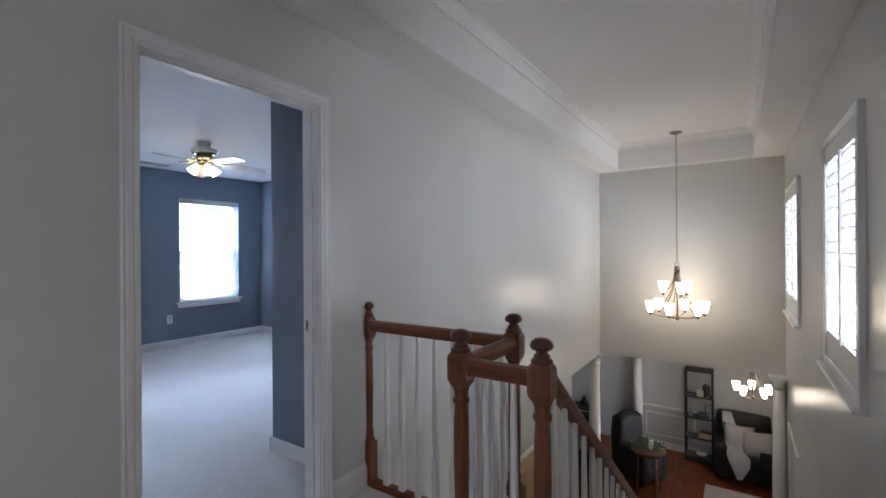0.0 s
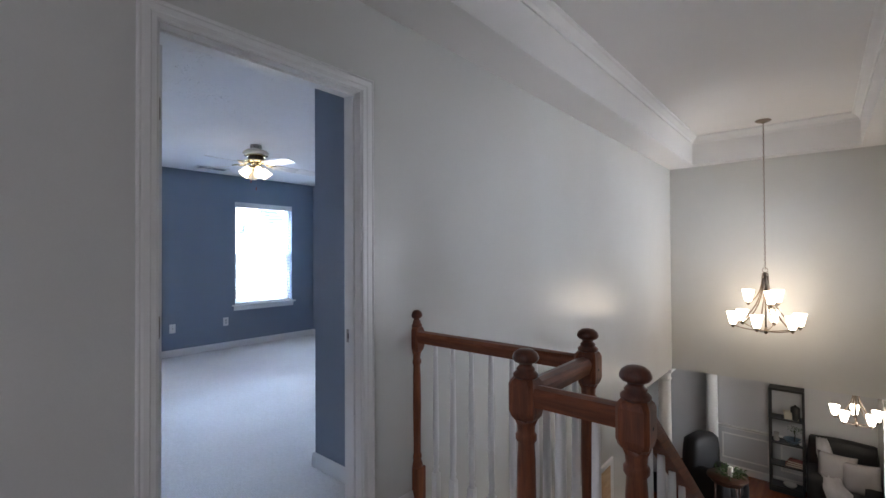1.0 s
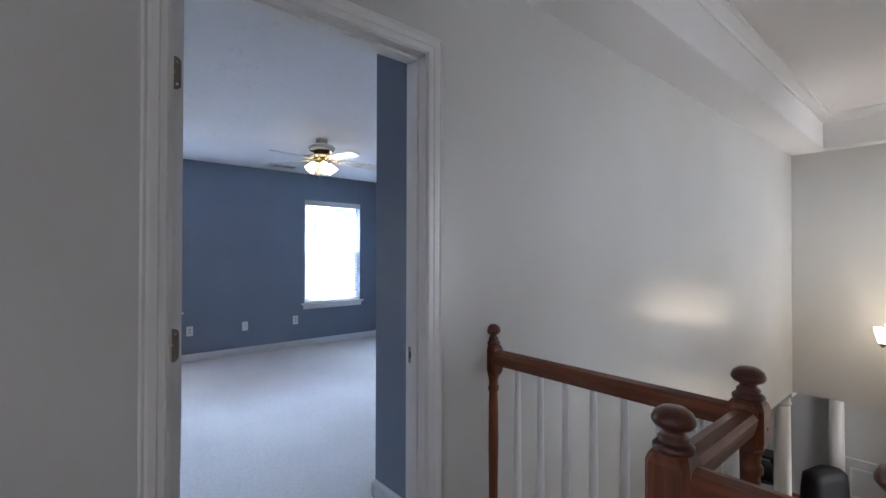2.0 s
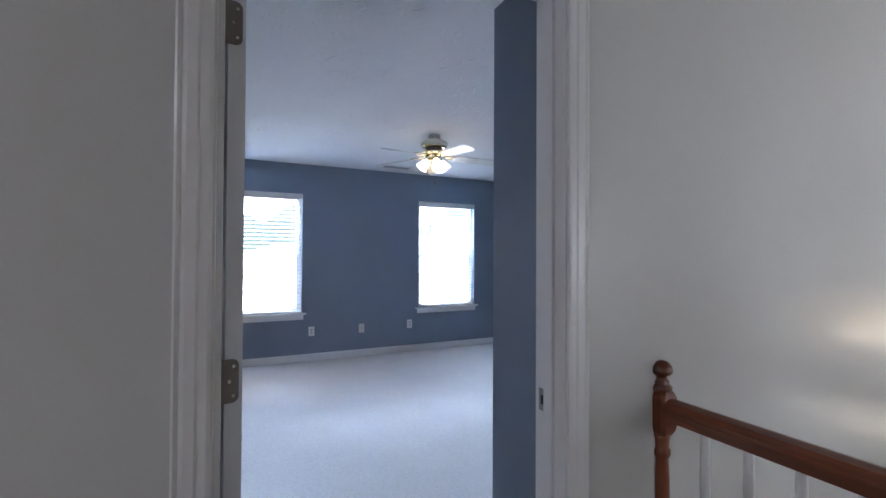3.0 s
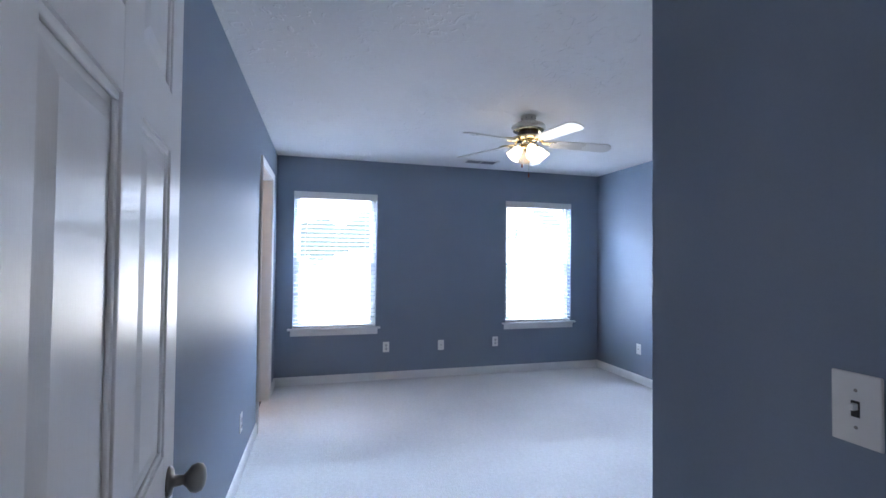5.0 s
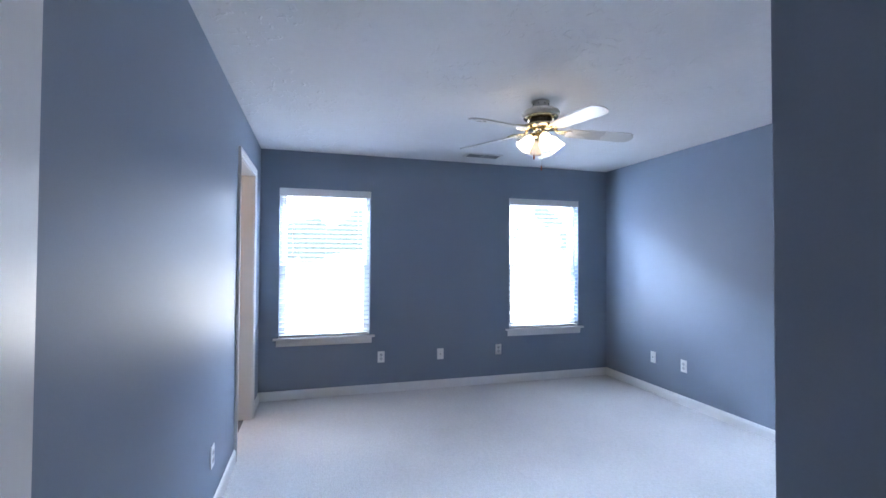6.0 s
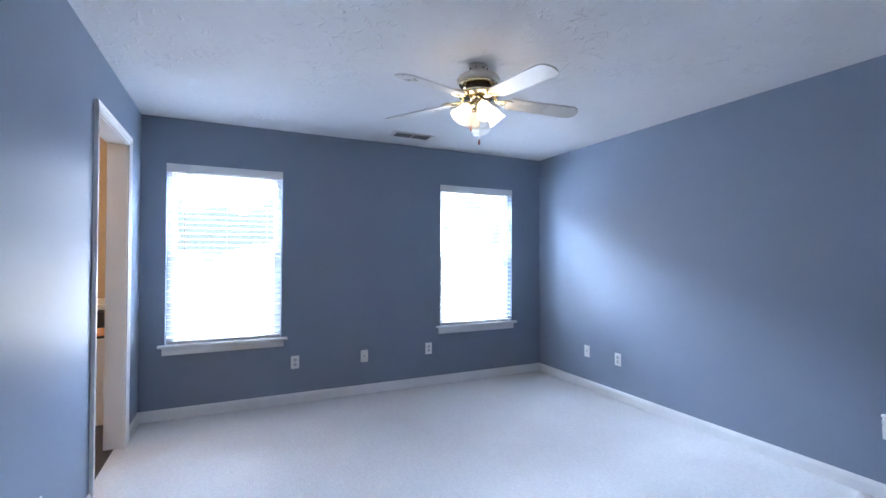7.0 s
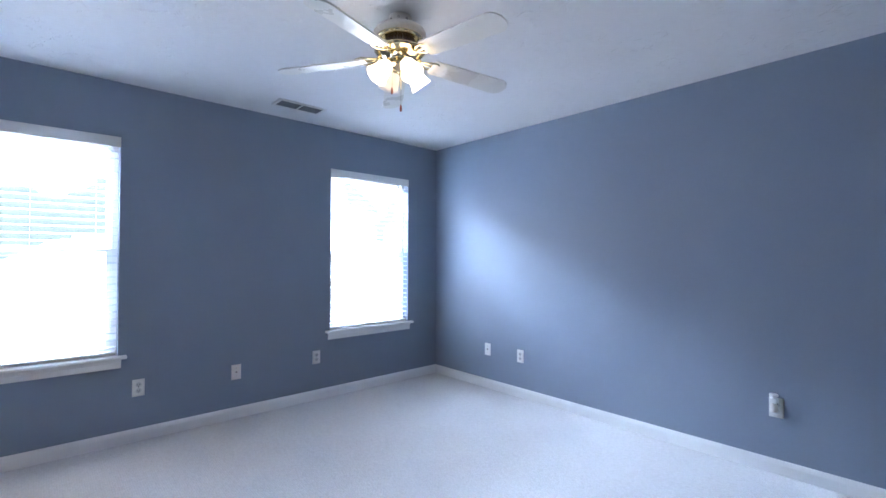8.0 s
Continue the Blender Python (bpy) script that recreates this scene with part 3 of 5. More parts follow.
def sash_window(name, y0, y1):
    win = tagged(new(name), "white double-hung sash window, daylight behind it", "window", kind="structure")
    z0, z1, x = WIN_Z0, WIN_Z1, XW - 0.125
    zm = 1.31
    bm = bmesh.new()
    for a, b, c, d in ((y0, y0 + 0.035, z0, z1), (y1 - 0.035, y1, z0, z1), (y0 + 0.035, y1 - 0.035, z1 - 0.035, z1), (y0 + 0.035, y1 - 0.035, z0, z0 + 0.035)):
        box(bm, x, x + 0.045, a, b, c, d, 0.002)
    part("window_frame", bm, WHITE, win)
    for lo, hi, dx in ((z0 + 0.035, zm + 0.02, 0.022), (zm - 0.02, z1 - 0.035, 0.0)):
        bm = bmesh.new()
        a, b = y0 + 0.035, y1 - 0.035
        for p, q, c, d in ((a, a + 0.03, lo, hi), (b - 0.03, b, lo, hi), (a + 0.03, b - 0.03, hi - 0.035, hi), (a + 0.03, b - 0.03, lo, lo + 0.04)):
            box(bm, x + dx + 0.001, x + dx + 0.021, p, q, c, d, 0.002)
        sash = part("sash", bm, WHITE, win)
        bm = bmesh.new()
        box(bm, x + dx + 0.009, x + dx + 0.012, a + 0.028, b - 0.028, lo + 0.038, hi - 0.033)
        pane = part("pane", bm, GLASS, sash)
        pane.visible_shadow = False
    bm = bmesh.new()
    box(bm, XW - 0.08, XW, y0 + 0.001, y1 - 0.001, z0 - 0.0, z0 + 0.018)
    box(bm, XW, XW + 0.045, y0 - 0.048, y1 + 0.048, z0 - 0.004, z0 + 0.018, 0.006)
    part("window_sill", bm, WHITE, win)
    bm = bmesh.new()
    prism(bm, [(XW, z0 - 0.066), (XW + 0.010, z0 - 0.066), (XW + 0.014, z0 - 0.03), (XW + 0.024, z0 - 0.004), (XW, z0 - 0.004)], y0 - 0.018, y1 + 0.018, "y")
    part("apron", bm, WHITE, win)
    return win


def blind(y0, y1):
    b = thing("window_blind", "white faux-wood horizontal blind, slats open", "blind", (XW - 0.035, (y0 + y1) / 2, WIN_Z1), "bedroom blinds")
    w = (y1 - y0) / 2 - 0.004
    bm = bmesh.new()
    box(bm, -0.03, 0.025, -w, w, -0.05, -0.002, 0.002)
    part("headrail", bm, PLASTIC, b)
    bm = bmesh.new()
    box(bm, 0.028, 0.040, -w - 0.006, w + 0.006, -0.072, -0.001, 0.004)
    part("valance", bm, PLASTIC, b)
    me = None
    top, step = -0.096, 0.0472
    for i in range(29):
        if me is None:
            bm = bmesh.new()
            tip = []
            for k in range(5):
                u = -0.025 + 0.0125 * k
                tip.append((u, 0.004 * (1 - (u / 0.025) ** 2)))
            prism(bm, tip + [(u, v - 0.0028) for u, v in tip[::-1]], -w + 0.004, w - 0.004, "y")
            me = bpy.data.meshes.new("slat")
            bm.to_mesh(me)
            bm.free()
            me.materials.append(SLAT)
        s = new("slat", me)
        s.parent = b
        s.matrix_basis = pose(0, 0, top - step * i, 0, 3.5 + 1.5 * math.sin(i * 1.7), 0)
    bm = bmesh.new()
    box(bm, -0.026, 0.026, -w + 0.004, w - 0.004, top - step * 28 - 0.052, top - step * 28 - 0.030, 0.004)
    part("bottom_rail", bm, PLASTIC, b)
    for y in (-w + 0.12, 0.0, w - 0.12):
        bm = bmesh.new()
        for x in (-0.026, 0.026):
            tube(bm, [(x, y, -0.05), (x, y, top - step * 28 - 0.03)], 0.0009, 5)
        part("ladder_cord", bm, PLASTIC, b)
    bm = bmesh.new()
    tube(bm, [(0.034, -w + 0.13, -0.07), (0.036, -w + 0.128, -0.4), (0.036, -w + 0.126, -0.72)], 0.0035, 6)
    part("tilt_wand", bm, NICKEL, b, "grey tilt wand")
    return b


for _i, (_a, _b) in enumerate(WIN_Y):
    sash_window("window_%d" % (_i + 1), _a, _b)
    blind(_a, _b)


# ---------------------------------------------------------------- foyer shutters
def shutters(name, y0, y1, z0, z1, n, group):
    s = thing(name, "white plantation shutter with open louvres over a bright window", "shutter", (XR, (y0 + y1) / 2, (z0 + z1) / 2), group)
    w, h = (y1 - y0) / 2, (z1 - z0) / 2
    bm = bmesh.new()
    for a, b, c, d in ((-w - 0.05, -w, -h - 0.05, h + 0.05), (w, w + 0.05, -h - 0.05, h + 0.05), (-w, w, h, h + 0.05), (-w, w, -h - 0.05, -h)):
        box(bm, -0.028, 0.04, a, b, c, d, 0.004)
    part("frame", bm, WHITE, s)
    bm = bmesh.new()
    box(bm, -0.06, 0.0, -w - 0.08, w + 0.08, -h - 0.072, -h - 0.05, 0.005)
    part("sill", bm, WHITE, s)
    for p0, p1 in ((-w, -0.001), (0.001, w)):
        bm = bmesh.new()
        for a, b, c, d in ((p0, p0 + 0.05, -h, h), (p1 - 0.05, p1, -h, h), (p0 + 0.05, p1 - 0.05, h - 0.10, h), (p0 + 0.05, p1 - 0.05, -h, -h + 0.16)):
            box(bm, -0.018, 0.010, a, b, c, d, 0.002)
        panel = part("panel", bm, WHITE, s)
        L = (p1 - p0) - 0.104
        bm = bmesh.new()
        prism(bm, [(-0.031, 0.0), (-0.015, 0.0044), (0.015, 0.0044), (0.031, 0.0), (0.015, -0.0044), (-0.015, -0.0044)], -L / 2, L / 2, "y")
        me = bpy.data.meshes.new("louvre")
        bm.to_mesh(me)
        bm.free()
        me.materials.append(WHITE)
        step = (2 * h - 0.26) / n
        for i in range(n):
            o = new("louvre", me)
            o.parent = panel
            o.matrix_basis = pose(-0.004, (p0 + p1) / 2, -h + 0.16 + step * (i + 0.5), 0, 7, 0)
        bm = bmesh.new()
        box(bm, -0.052, -0.042, (p0 + p1) / 2 - 0.006, (p0 + p1) / 2 + 0.006, -h + 0.18, h - 0.12, 0.002)
        part("tilt_rod", bm, WHITE, panel)
    bm = bmesh.new()
    box(bm, 0.10, 0.106, -w, w, -h, h)
    pane = part("pane", bm, GLASS, s)
    pane.visible_shadow = False
    return s


for _a, _b in SHUT:
    shutters("window_shutter", _a + 0.002, _b - 0.002, 0.642, 1.918, 16, "foyer window shutters")
shutters("window_shutter", 8.152, 9.148, -2.098, -0.852, 12, "downstairs shutters")


# ---------------------------------------------------------------- landing balustrade and stairs
def newel(x, y, floor=0.0, top=1.022, slim=1.0):
    ob = thing("newel_post", "turned red oak newel post with mushroom finial", "newel post", (x, y, floor), "newel posts")
    k = top / 1.03
    bm = bmesh.new()
    box(bm, -0.040, 0.040, -0.040, 0.040, 0, 0.24 * k, 0.004)
    turned = [(0.040, 0.24), (0.034, 0.262), (0.027, 0.275), (0.031, 0.285), (0.031, 0.295), (0.025, 0.31), (0.026, 0.40), (0.029, 0.55), (0.027, 0.70), (0.024, 0.752), (0.031, 0.762), (0.031, 0.776), (0.025, 0.784), (0.027, 0.805), (0.035, 0.824)]
    lathe(bm, [(r, z * k) for r, z in turned], n=20)
    part("shaft", bm, OAK, ob)
    bm = bmesh.new()
    rings = []
    for half, cut, z in ((0.030, 0.014, 0.820), (0.037, 0.012, 0.832), (0.0405, 0.010, 0.848), (0.0405, 0.010, 0.926), (0.037, 0.012, 0.938), (0.031, 0.014, 0.947)):
        c = half - cut
        rings.append([bm.verts.new((x, y, z * k)) for x, y in ((half, -c), (half, c), (c, half), (-c, half), (-half, c), (-half, -c), (-c, -half), (c, -half))])
    for lo, hi in zip(rings, rings[1:]):
        for a in range(8):
            bm.faces.new((lo[a], lo[(a + 1) % 8], hi[(a + 1) % 8], hi[a]))
    bm.faces.new(rings[0][::-1])
    bm.faces.new(rings[-1])
    part("block", bm, OAK, ob)
    bm = bmesh.new()
    lathe(bm, [(0.033, 0.944 * k), (0.037, 0.949 * k), (0.037, 0.956 * k), (0.030, 0.963 * k), (0.026, 0.966 * k), (0.028, 0.971 * k), (0.024, 0.976 * k), (0.019, 0.981 * k), (0.021, 0.987 * k), (0.033, 0.992 * k), (0.039, 1.000 * k), (0.039, 1.007 * k), (0.034, 1.018 * k), (0.022, 1.027 * k), (0.008, 1.030 * k)], n=28)
    part("finial", bm, OAK_DARK, ob, "darker turned mushroom finial")
    for sx in (-1, 1):
        bm = bmesh.new()
        lathe(bm, [(0.005, 0.0), (0.004, 0.0006)], (sx * 0.0405, 0.0, 0.880 * k), 12, Matrix.Rotation(radians(90 * sx), 4, "Y"))
        part("screw_plug", bm, DARK, ob, "dark screw hole")
    for piece in ob.children:
        for v in piece.data.vertices:
            v.co.x *= slim
            v.co.y *= slim
    return ob


NA, NB, NC, ND = (-1.272, 2.308), (-0.380, 2.308), (-0.380, 1.850), (-0.068, 1.850)
newel(*NA, slim=0.80)
for p in (NB, NC, ND):
    newel(*p)
newel(-0.068, 1.850 + 3.55, LOW, 1.05)

RAIL_P = [(-0.030, 0.000), (-0.022, -0.028), (0.022, -0.028), (0.030, 0.000), (0.031, 0.012), (0.022, 0.026), (0.0, 0.031), (-0.022, 0.026), (-0.031, 0.012)]
RZ = 0.890


def handrail(name, p, q, axis):
    ob = thing(name, "moulded red oak handrail between newel posts", "handrail", (*p, RZ), "handrails")
    bm = bmesh.new()
    d = (q[0] - p[0]) if axis == "x" else (q[1] - p[1])
    prism(bm, RAIL_P, math.copysign(0.038, d), d - math.copysign(0.038, d), axis)
    part("rail", bm, OAK_X if axis == "x" else OAK_Y, ob)
    bm = bmesh.new()
    prism(bm, [(-0.036, -RZ), (0.036, -RZ), (0.034, -RZ + 0.018), (0.020, -RZ + 0.026), (-0.020, -RZ + 0.026), (-0.034, -RZ + 0.018)], math.copysign(0.038, d), d - math.copysign(0.038, d), axis)
    part("shoe_rail", bm, OAK_X if axis == "x" else OAK_Y, ob)
    return ob


def baluster(x, y, z0, z1, group):
    ob = thing("baluster", "slender white painted baluster", "baluster", (x, y, z0), group)
    bm = bmesh.new()
    h = z1 - z0
    box(bm, -0.016, 0.016, -0.016, 0.016, 0, 0.22, 0.002)
    lathe(bm, [(0.016, 0.22), (0.011, 0.235), (0.015, 0.246), (0.011, 0.258), (0.014, 0.30), (0.0155, 0.42), (0.011, h - 0.02), (0.010, h)], n=12)
    part("shaft", bm, WHITE, ob)
    return ob


handrail("handrail", (NA[0] - 0.008, 2.308), NB, "x")
handrail("handrail", NB, NC, "y")
handrail("handrail", NC, ND, "x")
_first = baluster(0, 0, 0.026, RZ - 0.026, "landing balusters")
_first.location = (NA[0] + 0.13, 2.308, 0.026)
for i in range(1, 7):
    copy_thing(_first, pose(NA[0] + 0.13 + i * 0.108, 2.308, 0.026))
for i in range(3):
    copy_thing(_first, pose(NB[0], NB[1] - 0.115 - i * 0.107, 0.026))
for i in range(2):
    copy_thing(_first, pose(NC[0] + 0.105 + i * 0.105, NC[1], 0.026))

# stairs down to the foyer
RISE, RUN, SX = 2.78 / 15, 0.240, -0.116
_c = bmesh.new()
for i in range(1, 15):
    y = 1.93 + (i - 1) * RUN
    box(_c, SX, XR, y, y + RUN + 0.001, LOW, -i * RISE - 0.03)
structure("stairs", _c, WHITE, "white painted stair risers and stringer", "stairs")
for i in range(1, 15):
    b = bmesh.new()
    y = 1.93 + (i - 1) * RUN
    box(b, SX - 0.02, XR, y, y + RUN + 0.025, -i * RISE - 0.03, -i * RISE, 0.006)
    t = part("tread", b, OAK_X, bpy.data.objects["stairs"])
rail2 = thing("stair_handrail", "sloping red oak stair handrail with white balusters", "handrail", (-0.068, 1.850, RZ), "handrails")
bm = bmesh.new()
SL = RISE / RUN
for u0, u1 in ((0.03, 3.52),):
    b = bmesh.new()
    prism(b, RAIL_P, u0, u1, "y")
    for v in b.verts:
        v.co.z += -SL * (v.co.y) + 0.03
    take(bm, b)
part("rail", bm, OAK_Y, rail2)
_k = baluster(0, 0, 0, 0.88, "stair balusters")
for i in range(28):
    y = 0.10 + i * 0.12
    base = -(int(max(0.0, y - 0.055) / RUN) + 1) * RISE
    tall = RZ + 0.006 - SL * y - base
    m = pose(-0.068, 1.850 + y, base) @ Matrix.Diagonal((1, 1, tall / 0.88, 1))
    if i == 0:
        _k.matrix_basis = m
    else:
        b = copy_thing(_k, m)
        b.matrix_basis = m


# ---------------------------------------------------------------- ceiling fan
def ceiling_fan(x, y, turn):
    fan = thing("ceiling_fan", "white and brass ceiling fan with five blades and lit shades", "ceiling fan", (x, y, H + 0.046))
    bm = bmesh.new()
    lathe(bm, [(0.056, -0.046), (0.058, -0.052), (0.054, -0.064), (0.050, -0.076), (0.050, -0.090)], n=32)
    part("canopy", bm, BLADE, fan)
    bm = bmesh.new()
    for i in range(8):
        a = i * math.pi / 4
        box(bm, 0.0, 0.012, -0.004, 0.004, -0.006, 0.006, 0.001)
        bm.verts.ensure_lookup_table()
        bmesh.ops.transform(bm, matrix=Matrix.Rotation(a, 4, "Z") @ Matrix.Translation((0.044, 0, -0.070)), verts=bm.verts[-24:])
    part("vent_slot", bm, DARK, fan)
    bm = bmesh.new()
    lathe(bm, [(0.050, -0.088), (0.060, -0.096), (0.096, -0.102), (0.120, -0.114), (0.128, -0.128), (0.127, -0.142), (0.112, -0.150)], n=36)
    part("motor_housing", bm, BLADE, fan)
    bm = bmesh.new()
    lathe(bm, [(0.108, -0.148), (0.116, -0.152), (0.116, -0.158), (0.100, -0.166), (0.078, -0.170)], n=36)
    part("brass_band", bm, BRASS, fan, "polished brass band")
    bm = bmesh.new()
    for i in range(30):
        a = 2 * math.pi * i / 30
        q = bmesh.new()
        box(q, 0.064, 0.078, -0.0030, 0.0030, -0.212, -0.168)
        take(bm, q, Matrix.Rotation(a, 4, "Z"))
    lathe(bm, [(0.066, -0.166), (0.062, -0.216)], n=30)
    part("vent_ring", bm, BRONZE, fan, "dark slotted vent ring")
    bm = bmesh.new()
    lathe(bm, [(0.060, -0.210), (0.100, -0.206), (0.122, -0.210), (0.124, -0.218), (0.110, -0.228), (0.072, -0.237), (0.050, -0.244), (0.050, -0.276), (0.060, -0.280), (0.060, -0.290), (0.040, -0.302), (0.018, -0.308), (0.012, -0.322), (0.005, -0.328)], n=32)
    part("light_fitter", bm, BRASS, fan, "polished brass light fitter")
    for i in range(5):
        a = radians(turn + 72 * i)
        m = Matrix.Rotation(a, 4, "Z")
        bm = bmesh.new()
        for sgn in (-1, 1):
            q = bmesh.new()
            tube(q, [(0.085, 0, -0.222), (0.115, 0.012 * sgn, -0.248), (0.150, 0.034 * sgn, -0.252), (0.185, 0.040 * sgn, -0.250), (0.215, 0.022 * sgn, -0.248), (0.240, 0.0, -0.248)], 0.0055, 8)
            take(bm, q, m)
        q = bmesh.new()
        tube(q, [(0.085, 0, -0.222), (0.13, 0, -0.250), (0.19, 0, -0.251), (0.25, 0, -0.250)], 0.006, 8)
        lathe(q, [(0.018, -0.252), (0.020, -0.248), (0.010, -0.245)], (0.185, 0, 0), 12)
        take(bm, q, m)
        part("blade_iron", bm, BRASS, fan, "cast brass blade iron")
        bm = bmesh.new()
        out = [(0.172, -0.044), (0.187, -0.052), (0.30, -0.056), (0.565, -0.062)]
        tip = [(0.572 + 0.056 * math.sin(radians(k)), -0.062 * math.cos(radians(k))) for k in range(15, 166, 15)]
        out = out + tip + [(u, -v) for u, v in out[::-1]]
        prism(bm, out, -0.0035, 0.0035, "z")
        bmesh.ops.transform(bm, matrix=m @ Matrix.Translation((0, 0, -0.243)) @ Matrix.Rotation(radians(3.6), 4, "Y") @ Matrix.Rotation(radians(-12), 4, "X"), verts=bm.verts[:])
        part("blade", bm, BLADE, fan, "white fan blade")
    for i, a in enumerate((171, -9, 81, 261)):
        m = Matrix.Rotation(radians(a), 4, "Z")
        tilt = m @ Matrix.Translation((0.050, 0, -0.272)) @ Matrix.Rotation(radians(180 - 40), 4, "Y")
        bm = bmesh.new()
        q = bmesh.new()
        tube(q, [(0.03, 0, -0.268), (0.05, 0, -0.270), (0.066, 0, -0.276)], 0.012, 10)
        take(bm, q, m)
        lathe(bm, [(0.020, 0.0), (0.024, 0.004), (0.024, 0.022), (0.021, 0.026)], n=16, tilt=tilt)
        arm = part("lamp_holder", bm, BRASS, fan, "brass lamp holder")
        bm = bmesh.new()
        prof = [(0.022, 0.016), (0.032, 0.030), (0.042, 0.052), (0.047, 0.078), (0.052, 0.102), (0.062, 0.124), (0.059, 0.124), (0.049, 0.102), (0.044, 0.078), (0.039, 0.052), (0.029, 0.032), (0.018, 0.020)]
        lathe(bm, [(u * 0.88, v * 0.93) for u, v in prof], n=24, tilt=tilt)
        part("shade", bm, SHADE_OFF if i == 0 else SHADE_FAN, arm, "unlit frosted glass tulip shade" if i == 0 else "lit frosted glass tulip shade")
    for (dx, dy), z in (((0.022, -0.062), -0.445), ((0.012, -0.002), -0.512)):
        bm = bmesh.new()
        tube(bm, [(dx, dy, -0.285), (dx, dy, z + 0.03)], 0.0011, 5)
        ch = part("pull_chain", bm, BRASS, fan)
        bm = bmesh.new()
        lathe(bm, [(0.002, 0.034), (0.004, 0.030), (0.006, 0.012), (0.0055, 0.004), (0.002, 0.0)], (dx, dy, z), 12)
        part("fob", bm, FOB, ch, "red wooden pull fob")
    return fan


ceiling_fan(-4.152, 2.910, 4.0)


# ---------------------------------------------------------------- chandeliers
def chandelier(x, y, top, hub, low, reach, lower, upper, label, glow):
    ch = thing("chandelier", label, "chandelier", (x, y, top))
    bm = bmesh.new()
    lathe(bm, [(0.075, 0.0), (0.078, -0.008), (0.060, -0.020), (0.020, -0.030), (0.008, -0.040)], n=24)
    part("canopy", bm, BRONZE, ch)
    h0, z0 = hub - top, low - top
    bm = bmesh.new()
    n = max(3, int((-0.04 - h0 - 0.09) / 0.034))
    for i in range(n):
        z = -0.045 - i * 0.034
        q = bmesh.new()
        tube(q, [(0.007 * math.cos(k * math.pi / 4), 0, z - 0.018 + 0.019 * math.sin(k * math.pi / 4)) for k in range(9)], 0.0026, 5)
        take(bm, q, Matrix.Rotation(radians(90 * (i % 2)), 4, "Z"))
    tube(bm, [(0.004, 0.003, -0.04), (0.004, 0.003, h0 + 0.06)], 0.0022, 5)
    part("chain", bm, BRONZE, ch)
    bm = bmesh.new()
    tube(bm, [(0.026 * math.cos(k * math.pi / 8), 0, h0 + 0.056 + 0.026 * math.sin(k * math.pi / 8)) for k in range(17)], 0.004, 6)
    lathe(bm, [(0.012, h0 + 0.03), (0.030, h0 + 0.022), (0.032, h0), (0.026, h0 - 0.03), (0.010, h0 - 0.034)], n=20)
    lathe(bm, [(0.009, z0 + 0.03), (0.009, h0)], n=10)
    lathe(bm, [(0.006, z0 - 0.03), (0.016, z0 - 0.018), (0.024, z0), (0.020, z0 + 0.024), (0.010, z0 + 0.05)], n=18)
    part("column", bm, BRONZE, ch)

    def light(angle, r, cup):
        m = Matrix.Rotation(angle, 4, "Z")
        bm = bmesh.new()
        q = bmesh.new()
        pts = [(0.026, 0, h0 - 0.01)]
        for k in range(1, 9):
            u = k / 8
            pts.append((0.026 + (r - 0.026) * u ** 2.1, 0, h0 - 0.01 + (cup - h0 + 0.01) * (1 - (1 - u) ** 1.25)))
        tube(q, pts, 0.008, 7)
        pts = [(0.015 + (r - 0.015) * k / 7, 0, z0 + 0.006 + (cup - z0 - 0.006) * (k / 7) ** 2.2) for k in range(8)]
        if cup < h0 - 0.45:
            tube(q, pts, 0.006, 7)
        lathe(q, [(0.006, cup - 0.03), (0.018, cup - 0.016), (0.022, cup), (0.030, cup + 0.004), (0.030, cup + 0.010), (0.014, cup + 0.014)], (r, 0, 0), 14)
        take(bm, q, m)
        arm = part("arm", bm, BRONZE, ch)
        bm = bmesh.new()
        q = bmesh.new()
        lathe(q, [(0.026, cup + 0.012), (0.034, cup + 0.022), (0.044, cup + 0.075), (0.062, cup + 0.150), (0.059, cup + 0.150), (0.041, cup + 0.075), (0.030, cup + 0.026), (0.010, cup + 0.020)], (r, 0, 0), 20)
        take(bm, q, m)
        part("shade", bm, glow, arm, "lit flared frosted glass shade")

    for i in range(lower):
        light(2 * math.pi * i / lower + 0.35, reach, z0 + 0.06)
    for i in range(upper):
        light(2 * math.pi * i / upper + 0.9, reach * 0.52, z0 + 0.31)
    return ch


chandelier(-0.194, 6.805, TZ, 1.05, 0.42, 0.315, 6, 3, "brushed nickel two-tier chandelier with nine lit frosted shades", SHADE)
chandelier(0.632, 9.2, HEAD, -0.60, -1.12, 0.235, 5, 0, "brushed nickel chandelier with five lit frosted shades", SHADE_LOW)


